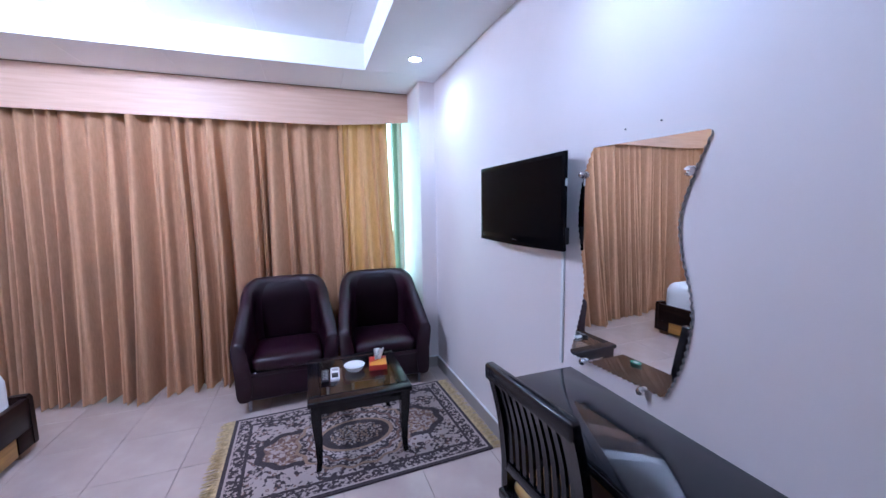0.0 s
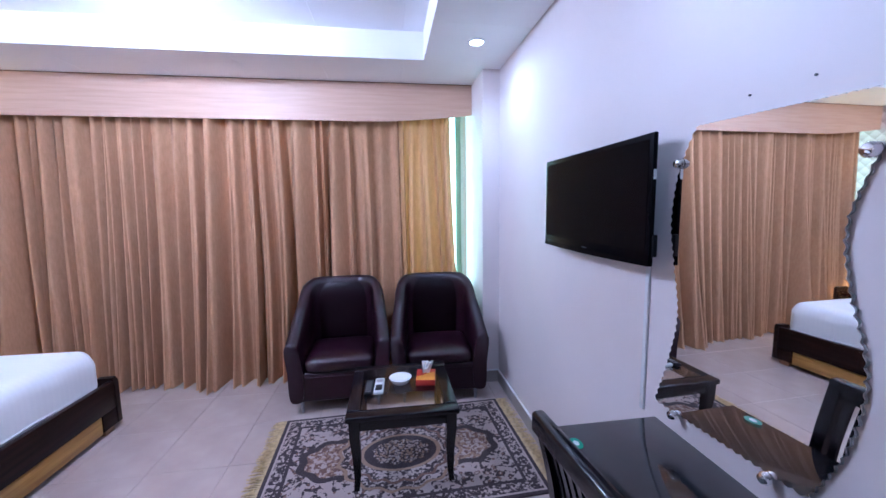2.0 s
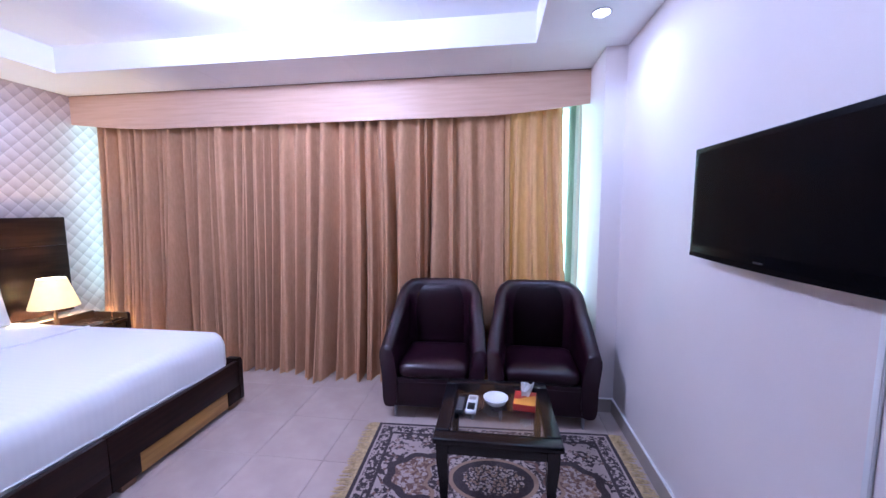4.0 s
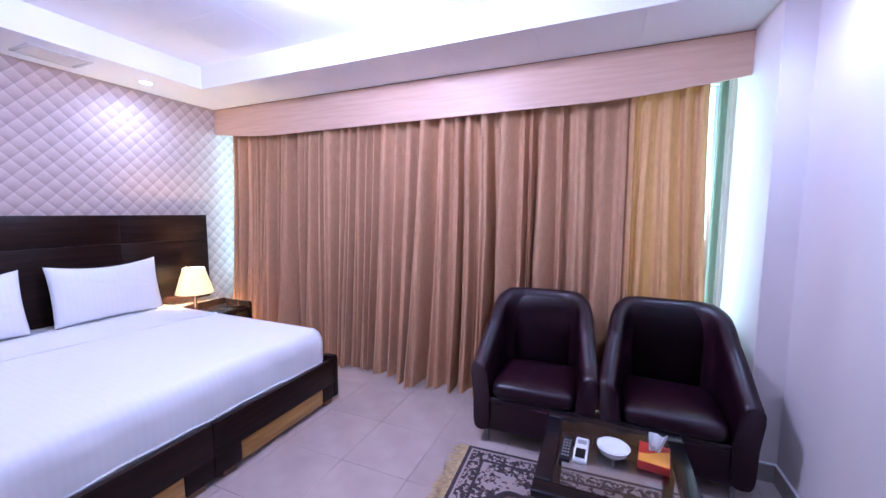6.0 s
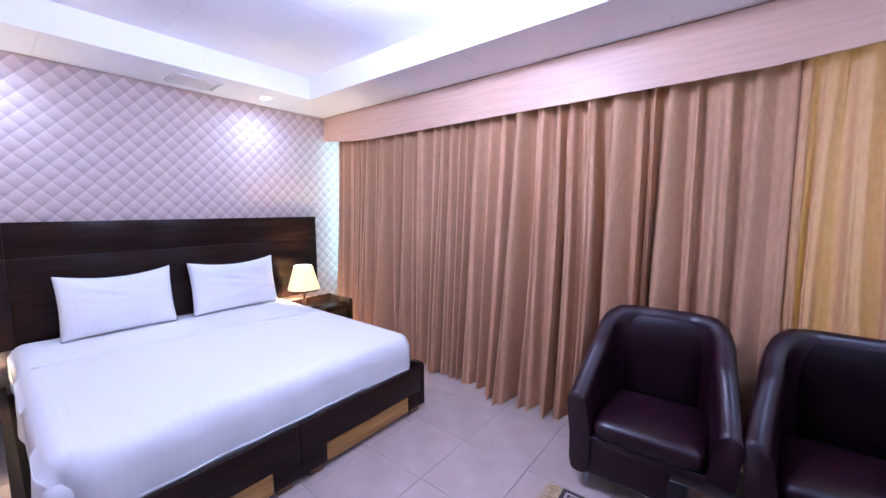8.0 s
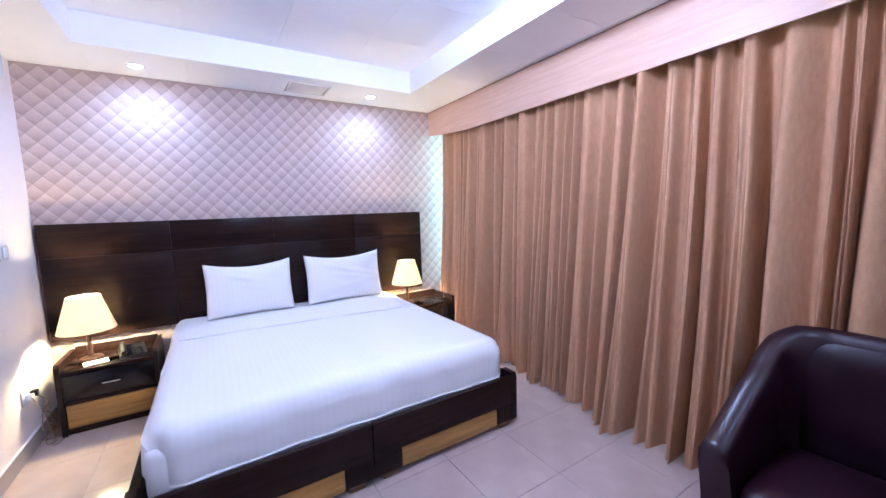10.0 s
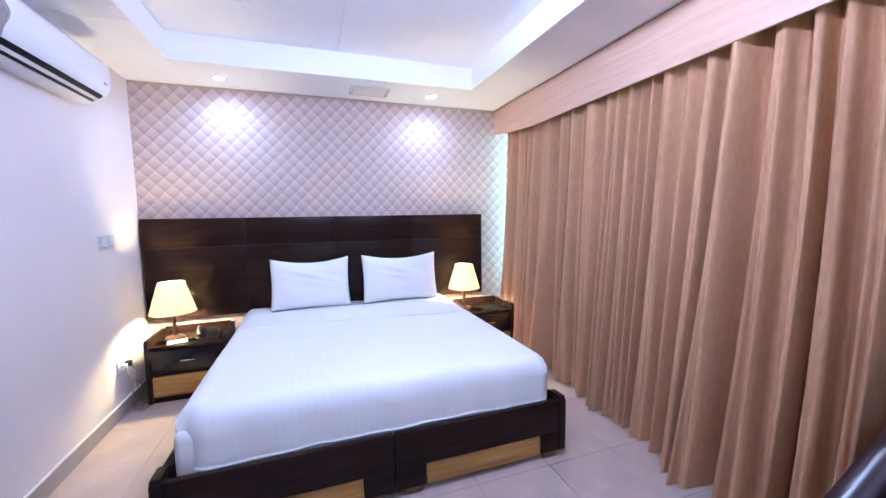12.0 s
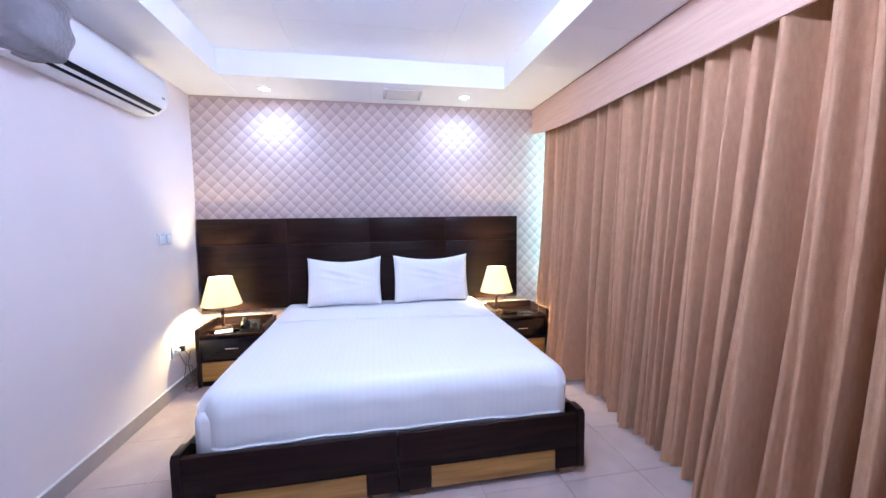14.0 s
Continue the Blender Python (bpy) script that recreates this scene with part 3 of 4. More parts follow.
def soft(bm, x0, x1, y0, y1, z0, z1, r, power=5.0, nu=64, nv=24, rough=None):
    """A padded block: a rounded box with soft, slightly uneven faces."""
    def f(u, v):
        a = 2 * pi * u
        e = -pi / 2 + pi * v
        ce, se = cos(e), sin(e)
        def sp(w, p):
            return (abs(w) ** (2 / p)) * (1 if w >= 0 else -1)
        x = sp(ce, 3.2) * sp(cos(a), power)
        y = sp(ce, 3.2) * sp(sin(a), power)
        z = sp(se, 3.2)
        p = Vector(((x0 + x1) / 2 + x * (x1 - x0) / 2, (y0 + y1) / 2 + y * (y1 - y0) / 2, (z0 + z1) / 2 + z * (z1 - z0) / 2))
        return rough(p) if rough else p
    sheet(bm, f, nu, nv, closed=True)


# mattress and the tucked duvet
single("mattress", boxed(-3.19, BX - 0.06, BY0 + 0.06, BY1 - 0.06, 0.27, 0.50, 0.04, 3), M_LINEN, "white mattress on the bed", "mattress")
DX0, DX1, DY0, DY1, DZ = -3.17, BX - 0.045, BY0 + 0.066, BY1 - 0.062, 0.585


def duvet(u, v):
    """Across the bed u, along it v: flat top, rounded shoulders, hanging sides with small folds."""
    # distance along a profile over the left side, top and right side
    drop = 0.215
    w = DY1 - DY0
    s = u * (w + 2 * drop)
    r = 0.07
    foot = v
    if s < drop:
        y, z = DY0, DZ - (drop - s)
    elif s > drop + w:
        y, z = DY1, DZ - (s - drop - w)
    else:
        y, z = DY0 + (s - drop), DZ
    # round the shoulders
    dy = min(y - DY0, DY1 - y)
    if z >= DZ - 1e-6 and dy < r:
        z = DZ - r + sqrt(max(0.0, r * r - (r - dy) ** 2))
    elif z < DZ:
        z = min(z, DZ - r) if z > DZ - r else z
    L = DX1 - DX0
    t = v * (L + 0.20)
    if t < L:
        x = DX0 + t
        dx = L - t
        if dx < 0.09:
            z -= (0.09 - sqrt(max(0.0, 0.0081 - (0.09 - dx) ** 2))) * max(0.0, min(1.0, (z - 0.35) / 0.2))
    else:
        x = DX1 + 0.004 * sin(23 * y)
        z = max(0.335, min(z, DZ - 0.09) - (t - L))
    # rounded foot corners
    for sy, edge, rad in ((1, DY0, 0.13), (-1, DY1, 0.07)):
        cx, cy = x - (DX1 - rad), rad - sy * (y - edge)
        if cx > 0 and cy > 0:
            k = max(cx, cy) / hypot(cx, cy)
            x, y = DX1 - rad + cx * k, edge + sy * (rad - cy * k)
    # soft unevenness
    z += 0.006 * sin(3.1 * y + 2.2 * x) * sin(2.3 * x + 0.6) + 0.003 * sin(9 * y + 4 * x)
    out = 0.010 * sin(7.5 * x) + 0.006 * sin(17 * x + 1)
    if s < drop:
        y -= 0.012 + out * (drop - s) / drop
    elif s > drop + w:
        y += 0.008 + 0.5 * out * (s - drop - w) / drop
    return (x, y, z)


bm = B()
sheet(bm, duvet, 120, 110)
cover = single("duvet", bm, M_LINEN, "white striped duvet, smoothly tucked over the bed", "duvet")
cover.data.set_sharp_from_angle(angle=radians(180))
bm = B()
prism(bm, [(-2.56, DY0 + 0.06), (-2.554, DY0 + 0.06), (-2.384, DY1 - 0.06), (-2.39, DY1 - 0.06)], DZ - 0.004, DZ + 0.0085, "z")
seam = part("seam", bm, M_LINEN, cover, "turned-down sheet edge")


def pillow(y0, y1, tilt):
    """A plump pillow with drawn-out corners, leaning on the headboard."""
    w, h = y1 - y0, 0.455
    bm = B()
    for side in (1, -1):
        def f(u, v, side=side):
            a, b = 2 * u - 1, 2 * v - 1
            px = a * w / 2 * (1 - 0.05 * (1 - a * a) - 0.035 * (1 - b * b) * abs(a))
            pz = b * h / 2 * (1 - 0.21 * (1 - a * a) * (1 if b > 0 else 0.25) * abs(b))
            thick = 0.075 * ((1 - a ** 4) * (1 - b ** 4)) ** 0.5
            thick += 0.004 * sin(7 * a + 3 * b) * (1 - a * a) * (1 - b * b)
            for c, slope, wide, tall in ((0.30, -0.45, 0.09, 0.010), (0.02, -0.30, 0.07, 0.007), (-0.40, 0.25, 0.10, 0.006)):
                thick += tall * math.exp(-((b - c - slope * a) / wide) ** 2) * (1 - a * a) * (1 - b * b) * (0.4 + 0.6 * sin(3 * a + 9 * c + 7 * y0) ** 2)
            return (side * thick, px, pz + h / 2)
        sheet(bm, f, 44, 44)
    bmesh.ops.remove_doubles(bm, verts=bm.verts, dist=0.0005)
    ob = single("pillow", bm, M_LINEN, "plump white pillow propped against the headboard", "pillow", m=pose(-3.005, (y0 + y1) / 2, DZ + 0.002, 0, -tilt, 0), group="pillows on the bed")
    ob.data.set_sharp_from_angle(angle=radians(180))
    return ob


pillow(1.780, 2.452, 13)
pillow(2.568, 3.293, 11)

# ---- nightstands ----


def nightstand():
    """Local: back at x = 0, front at x = 0.42, width 0.54 along y."""
    ob = thing("nightstand", pose(0, 0, 0), "dark wooden nightstand with a glass top and yellow lower drawer", "nightstand", "nightstands beside the bed")
    for y0, y1 in ((0, 0.028), (0.512, 0.54)):
        bm = B()
        prism(bm, [(0, 0), (0.38, 0), (0.38, 0.475), (0.365, 0.49), (0, 0.49)], y0, y1)
        part("side_panel", bm, M_DARKWOOD_X, ob)
    part("back_lip", boxed(0, 0.022, 0.028, 0.512, 0.02, 0.505, 0.002), M_DARKWOOD, ob)
    part("top", boxed(0.022, 0.375, 0.028, 0.512, 0.415, 0.437, 0.002), M_DARKWOOD, ob)
    part("glass_top", boxed(0.03, 0.365, 0.034, 0.506, 0.4375, 0.443, 0.001), M_GLASS, ob, "clear glass sheet").visible_shadow = False
    upper = part("upper_drawer", boxed(0.35, 0.372, 0.030, 0.510, 0.235, 0.405, 0.003), M_BLACKWOOD, ob, "black drawer front")
    part("handle", boxed(0.372, 0.384, 0.225, 0.325, 0.312, 0.322, 0.003), M_CHROME, upper, "slim chrome handle")
    part("shelf", boxed(0.03, 0.370, 0.028, 0.512, 0.208, 0.228, 0.002), M_DARKWOOD, ob)
    part("lower_drawer", boxed(0.35, 0.368, 0.032, 0.508, 0.045, 0.202, 0.003), M_OAK, ob, "yellow varnished drawer front")
    part("plinth", boxed(0.02, 0.36, 0.028, 0.512, 0.0, 0.04, 0.002), M_DARKWOOD, ob)
    return ob


ns = nightstand()
ns.matrix_world = pose(-3.197, 0.925, 0)
copy_thing(ns, pose(-3.197, 3.505, 0))


def table_lamp():
    ob = thing("table_lamp", pose(0, 0, 0), "lit bedside lamp with a cream shade and turned wooden stem", "lamp", "bedside lamps")
    bm = B()
    lathe(bm, [(0.066, 0), (0.068, 0.008), (0.062, 0.018), (0.035, 0.026), (0.016, 0.030), (0.013, 0.06), (0.017, 0.09), (0.013, 0.12), (0.012, 0.24), (0.018, 0.25)])
    part("stem", bm, M_STEM, ob, "turned wooden base and stem")
    bm = B()
    lathe(bm, [(0.160, 0.214), (0.090, 0.456)], 40, caps=False)
    lathe(bm, [(0.158, 0.214), (0.088, 0.456)], 40, caps=False)
    part("shade", bm, M_SHADE, ob, "glowing cream fabric shade")
    bm = B()
    lathe(bm, [(0.012, 0.25), (0.012, 0.265), (0.026, 0.285), (0.026, 0.315), (0.012, 0.335)], 16)
    part("bulb", bm, M_BULB, ob, "glowing warm bulb")
    bm = B()
    for k in range(3):
        a = 2 * pi * k / 3
        tube(bm, [(0.012 * cos(a), 0.012 * sin(a), 0.25), (0.086 * cos(a), 0.086 * sin(a), 0.450)], 0.0015, 6)
    part("wire_frame", bm, M_STEEL, ob)
    return ob


tl = table_lamp()
tl.matrix_world = pose(-3.0, 1.075, 0.4435)
copy_thing(tl, pose(-3.0, 3.575, 0.4435))

# ---- armchairs ----


def armchair():
    """Tub chair, 0.67 wide (x), 0.62 deep; front at y = 0, back at y = 0.60."""
    ob = thing("armchair", pose(0, 0, 0), "dark burgundy leather tub armchair on short metal legs", "armchair", "armchairs by the window")
    W, D = 0.70, 0.60

    def shell(bm, low, tall, front, thick):
        # a U of upholstery: parameter u goes along the U, v round its section
        n, q = 60, 16
        path = []
        ins = thick / 2
        r = 0.17
        pts = [(-W / 2 + ins, 0.0), (-W / 2 + ins, D - r - ins)]
        for k in range(1, 9):
            a = pi - (pi / 2) * k / 8
            pts.append((-W / 2 + ins + r + r * cos(a), D - r - ins + r * sin(a)))
        pts += [(-x, y) for x, y in reversed(pts)]
        # even steps along the U
        d = [0.0]
        for a, b in zip(pts, pts[1:]):
            d.append(d[-1] + hypot(b[0] - a[0], b[1] - a[1]))
        rings = []
        for i in range(n + 1):
            s = d[-1] * i / n
            k = max(j for j in range(len(d)) if d[j] <= s + 1e-9)
            k = min(k, len(pts) - 2)
            f = (s - d[k]) / (d[k + 1] - d[k])
            x = pts[k][0] + f * (pts[k + 1][0] - pts[k][0])
            y = pts[k][1] + f * (pts[k + 1][1] - pts[k][1])
            tx, ty = pts[k + 1][0] - pts[k][0], pts[k + 1][1] - pts[k][1]
            l = hypot(tx, ty)
            nx, ny = ty / l, -tx / l
            w = max(0.0, min(1.0, (y - 0.03) / (D - 0.12)))
            w = w * w * (3 - 2 * w)
            top = front + (tall - front) * (0.30 * w + 0.70 * min(1, y / (D - 0.1)))
            ring = []
            for j in range(q):
                a = 2 * pi * j / q
                ca, sa = cos(a), sin(a)
                ox = (abs(ca) ** 0.55) * (1 if ca > 0 else -1) * thick / 2
                zz = (top + low) / 2 + (abs(sa) ** 0.40) * (1 if sa > 0 else -1) * (top - low) / 2
                lean = 0.03 * (zz - low) * (1 if w > 0.6 else 0)
                flare = 0.028 * max(0.0, 1 - y / 0.30) * max(0.0, (zz - 0.30) / 0.22) * (1 if x > 0 else -1)
                taper = -0.02 * (y / D) * (zz / 0.9) * (1 if x > 0 else -1) * min(1.0, abs(x) / 0.2)
                ring.append(bm.verts.new((x + nx * ox + flare + taper, y + ny * ox + lean, zz)))
            rings.append(ring)
        for a, b in zip(rings, rings[1:]):
            for j in range(q):
                bm.faces.new((a[j], a[(j + 1) % q], b[(j + 1) % q], b[j]))
        bm.faces.new(rings[0])
        bm.faces.new(rings[-1][::-1])

    bm = B()
    shell(bm, 0.09, 0.895, 0.515, 0.105)
    back = part("shell", bm, M_LEATHER, ob, "one-piece back and arms")
    back.data.set_sharp_from_angle(angle=radians(70))
    bm = B()
    soft(bm, -0.246, 0.246, 0.0, 0.50, 0.27, 0.415, 0.04, 9, 48, 16)
    part("seat_cushion", bm, M_LEATHER, ob)
    part("base", boxed(-0.295, 0.295, 0.012, 0.53, 0.09, 0.30, 0.012, 3), M_LEATHER, ob)
    bm = B()
    def panel(u, v):
        puff = 0.030 * (1 - (2 * u - 1) ** 4) * (1 - (2 * v - 1) ** 6)
        return ((2 * u - 1) * (0.195 + 0.048 * v), 0.490 - puff + 0.014 * v + 0.055 * max(0.0, (v - 0.5) / 0.5) ** 2, 0.36 + 0.522 * v)

    sheet(bm, panel, 24, 24)
    bmesh.ops.solidify(bm, geom=bm.faces[:], thickness=-0.03)
    part("back_cushion", bm, M_LEATHER, ob)
    # piped seams where the back meets the arms, and one along the front under the cushion
    for side in (-1, 1):
        bm = B()
        tube(bm, [(side * (0.199 + 0.048 * k / 10), 0.482 + 0.014 * k / 10 + 0.055 * max(0.0, (k - 5) / 5) ** 2, 0.40 + 0.048 * k) for k in range(10)], 0.003, 6)
        part("piping", bm, M_LEATHER, ob)
    bm = B()
    tube(bm, [(-0.285 + 0.057 * k, 0.011, 0.268) for k in range(11)], 0.003, 6)
    part("piping", bm, M_LEATHER, ob)
    for x in (-0.27, 0.27):
        for y in (0.05, 0.50):
            bm = B()
            lathe(bm, [(0.009, 0.0), (0.010, 0.01), (0.015, 0.095)], 14, x, y)
            part("leg", bm, M_STEEL, ob, "short metal leg")
    return ob


chair = armchair()
chair.matrix_world = pose(0.228, 3.385, 0, 0, 0, 1.5)
copy_thing(chair, pose(0.955, 3.385, 0, 0, 0, -2.5))

# ---- rug and coffee table ----
RX, RY = 0.64, 2.865
bm = B()
box(bm, -0.745, 0.745, -0.475, 0.475, 0.0, 0.009, 0.003)
rug = thing("rug", pose(RX, RY, 0.001, 0, 0, 2.0), "cream and dark brown oriental rug with tan fringes", "rug")
part("woven_field", bm, M_RUG, rug)
rnd = random.Random(5)
for side in (-1, 1):
    bm = B()
    for k in range(150):
        y = -0.472 + 0.944 * k / 149
        x = side * 0.744
        l = rnd.uniform(0.065, 0.095)
        d = rnd.uniform(-0.018, 0.018)
        w = 0.0035
        a = [bm.verts.new((x, y - w, 0.006)), bm.verts.new((x, y + w, 0.006)), bm.verts.new((x + side * l, y + d + w, 0.0015)), bm.verts.new((x + side * l, y + d - w, 0.0015))]
        top = [bm.verts.new((x + side * l * 0.5, y + d * 0.3, 0.009))]
        bm.faces.new((a[0], a[1], top[0]))
        bm.faces.new((a[1], a[2], top[0]))
        bm.faces.new((a[2], a[3], top[0]))
        bm.faces.new((a[3], a[0], top[0]))
    tagged(part("fringe", bm, M_FRINGE, rug, "tan knotted fringe", False), kind="stuff")

TX0, TX1, TY0, TY1, TZ = 0.365, 0.945, 2.55, 3.17, 0.425
cx, cy = (TX0 + TX1) / 2, (TY0 + TY1) / 2
table = thing("coffee_table", pose(cx, cy, 0.010), "small black wooden coffee table with a glass top", "table")
hw, hd, top = (TX1 - TX0) / 2, (TY1 - TY0) / 2, TZ - 0.010
for a in ((-hw, hw, -hd, -hd + 0.075), (-hw, hw, hd - 0.075, hd), (-hw, -hw + 0.075, -hd + 0.075, hd - 0.075), (hw - 0.075, hw, -hd + 0.075, hd - 0.075)):
    part("top_rail", boxed(*a, top - 0.03, top, 0.008, 3), M_BLACKWOOD, table)
part("glass", boxed(-hw + 0.066, hw - 0.066, -hd + 0.066, hd - 0.066, top - 0.005, top + 0.001), M_GLASS, table, "clear glass inset", False).visible_shadow = False
for a in ((-hw + 0.03, hw - 0.03, -hd + 0.02, -hd + 0.04), (-hw + 0.03, hw - 0.03, hd - 0.04, hd - 0.02), (-hw + 0.02, -hw + 0.04, -hd + 0.03, hd - 0.03), (hw - 0.04, hw - 0.02, -hd + 0.03, hd - 0.03)):
    part("apron", boxed(*a, top - 0.085, top - 0.028, 0.002), M_BLACKWOOD, table)
for sx in (-1, 1):
    for sy in (-1, 1):
        bm = B()
        ring = []
        for z, r, o in ((0, 0.014, 0.0), (0.06, 0.016, -0.006), (0.18, 0.021, -0.006), (0.30, 0.026, 0.0), (top - 0.028, 0.028, 0.0)):
            px, py = sx * (hw - 0.042 + o), sy * (hd - 0.042 + o)
            ring.append([bm.verts.new((px + a * r, py + b * r, z)) for a, b in ((-1, -1), (1, -1), (1, 1), (-1, 1))])
        for lo, hi in zip(ring, ring[1:]):
            for k in range(4):
                bm.faces.new((lo[k], lo[(k + 1) % 4], hi[(k + 1) % 4], hi[k]))
        bm.faces.new(ring[0][::-1])
        bm.faces.new(ring[-1])
        part("leg", bm, M_BLACKWOOD, table)


def on_table(name, dx, dy, turn, label, category):
    return thing(name, pose(cx + dx, cy + dy, TZ + 0.0015, 0, 0, turn), label, category)


rc = on_table("remote_control", -0.186, -0.023, -2, "slim black remote control on the table", "remote")
part("body", boxed(-0.022, 0.022, -0.085, 0.085, 0, 0.018, 0.006), M_BLACKPL, rc)
for i in range(3):
    for j in range(6):
        part("button", boxed(-0.014 + 0.011 * i, -0.007 + 0.011 * i, -0.065 + 0.022 * j, -0.055 + 0.022 * j, 0.018, 0.020), M_GREYPL, rc, smooth=False)
rc = on_table("remote_control", -0.127, -0.016, -3, "white air conditioner remote with a grey keypad", "remote")
part("body", boxed(-0.028, 0.028, -0.085, 0.085, 0, 0.022, 0.009, 3), M_WHITE, rc)
part("keypad", boxed(-0.019, 0.019, -0.070, -0.005, 0.022, 0.024, 0.001), M_BLACKPL, rc, "dark keypad")
part("display", boxed(-0.018, 0.018, 0.03, 0.06, 0.022, 0.0235), M_GREYPL, rc, "grey display", False)
ash = on_table("ashtray", -0.004, 0.029, 0, "round white ceramic ashtray", "ashtray")
bm = B()
lathe(bm, [(0.040, 0), (0.055, 0.012), (0.064, 0.032), (0.066, 0.036), (0.060, 0.036), (0.052, 0.029), (0.030, 0.026), (0.001, 0.025)], 32)
part("bowl", bm, M_CERAMIC, ash)
tb = on_table("tissue_box", 0.148, 0.04, -8, "red and orange tissue box with a tissue pulled out", "tissue box")
part("box", boxed(-0.056, 0.056, -0.075, 0.075, 0, 0.034, 0.002), M_RED, tb)
bm = B()
prism(bm, [(-0.054, -0.073), (0.054, -0.073), (0.054, 0.035), (0.02, 0.018), (-0.02, -0.012), (-0.054, -0.022)], 0.0342, 0.0352, "z")
part("panel", bm, M_ORANGE, tb, "orange printed top", False)
bm = B()


def tissue(u, v):
    """A pulled-out sheet: pinched at the slot, rising, then falling over towards the front."""
    a = 2 * u - 1
    w = 0.012 + 0.022 * sin(pi * min(1.0, 0.1 + 0.8 * v))
    x = a * w + 0.010 * sin(3 * v)
    y = 0.020 + 0.030 * sin(2.2 * v) - 0.085 * v * v + 0.010 * cos(4 * a + 3 * v) * (0.4 + v)
    z = 0.034 + 0.078 * sin(2.35 * v) + 0.005 * sin(6 * a + 2 * v) * v
    return (x, y, z)


sheet(bm, tissue, 20, 16)
bmesh.ops.solidify(bm, geom=bm.faces[:], thickness=0.0015)
part("tissue", bm, M_PAPER, tb, "white tissue")

# ---- television, mirror, desk ----
tv = thing("television", pose(1.410, 2.205, 1.264), "black flat-screen television on a wall bracket", "television")
hw = 0.393
bm = B()
box(bm, 0.0, 0.014, -hw, hw, 0.0, 0.412, 0.005, 3)
part("bezel", bm, M_TV, tv)
part("screen", boxed(-0.0015, 0.002, -hw + 0.022, hw - 0.022, 0.045, 0.392), M_TV, tv, "glossy black screen", False)
part("back_cover", boxed(0.013, 0.046, -0.28, 0.28, 0.05, 0.35, 0.01), M_BLACKPL, tv)
part("bracket", boxed(0.045, 0.0745, -0.12, 0.12, 0.12, 0.28), M_STEEL, tv, smooth=False)
bm = B()
arc = [(-hw + 0.004 + (2 * hw - 0.008) * k / 24, -0.006 * sin(pi * k / 24)) for k in range(25)]
prism(bm, arc + [(hw - 0.004, 0.012), (-hw + 0.004, 0.012)], -0.002, 0.012, "x")
part("lower_strip", bm, M_TV, tv, "bowed lower bezel")
part("badge", boxed(-0.0025, 0.0, -0.02, 0.02, 0.018, 0.023), M_KEY, tv, smooth=False)
part("sticker", boxed(0.002, 0.011, -hw - 0.001, -hw + 0.002, 0.27, 0.30), M_WHITE, tv, "small white sticker", False)
part("cable_plug", boxed(0.006, 0.022, -hw - 0.005, -hw + 0.01, 0.03, 0.10, 0.003), M_BLACKPL, tv)

trunk = thing("cable_trunking", pose(XE, 1.905, 0.74), "white cable trunking running down to the desk", "trunking")
part("channel", boxed(-0.007, -0.001, -0.010, 0.010, 0.0, 0.56, 0.002), M_WHITE, trunk)
part("cover", boxed(-0.009, -0.007, -0.008, 0.008, 0.0, 0.56, 0.001), M_WHITE, trunk)

mir = thing("mirror", pose(XE, 1.55, 1.2, 0, 0, 1.5), "wavy frameless wall mirror with serrated edges", "mirror")
left = spline([(1.817, 0.822), (1.77, 0.978), (1.744, 1.125), (1.77, 1.283), (1.788, 1.401), (1.77, 1.549), (1.716, 1.67)], 8)
right = spline([(1.282, 1.657), (1.337, 1.519), (1.364, 1.411), (1.352, 1.303), (1.317, 1.175), (1.31, 1.086), (1.332, 0.958), (1.381, 0.836)], 8)


def scalloped(points, depth, pitch):
    """A row of small teeth along a line of points."""
    out = []
    run = 0.0
    for a, b in zip(points, points[1:]):
        l = hypot(b[0] - a[0], b[1] - a[1])
        n = max(1, round(l / (pitch / 4)))
        for k in range(n):
            f = k / n
            s = (run + l * f) / pitch
            o = depth * abs(sin(pi * s))
            out.append((a[0] + f * (b[0] - a[0]) + o * (b[1] - a[1]) / l, a[1] + f * (b[1] - a[1]) - o * (b[0] - a[0]) / l))
        run += l
    return out


outline = scalloped(left, 0.007, 0.024) + scalloped([left[-1], right[0]], 0.003, 0.016) + scalloped(right, 0.006, 0.024) + scalloped([right[-1], left[0]], 0.007, 0.024)
bm = B()
prism(bm, [(y - 1.55, z - 1.2) for y, z in outline], -0.016, -0.013, "x")
part("glass", bm, M_MIRROR, mir, smooth=False)
teeth = scalloped(left, 0.0085, 0.024) + scalloped([left[-1], right[0]], 0.004, 0.016) + scalloped(right, 0.0075, 0.024) + scalloped([right[-1], left[0]], 0.0085, 0.024)
bm = B()
prism(bm, [(y - 1.55, z - 1.2) for y, z in teeth], -0.0125, -0.0085, "x")
part("bevelled_edge", bm, M_EDGE, mir, "dark ground glass edge with teeth", False)
for y, z in ((1.767, 1.574), (1.332, 1.55), (1.738, 0.813), (1.458, 0.818)):
    bm = B()
    lathe(bm, [(0.008, 0.0), (0.008, 0.013), (0.014, 0.0135), (0.015, 0.022), (0.011, 0.030), (0.003, 0.033)], 16)
    for v in bm.verts:
        v.co = Vector((-0.004 - v.co.z, y - 1.55 + v.co.x, z - 1.2 + v.co.y))
    part("standoff", bm, M_CHROME, mir, "chrome standoff")
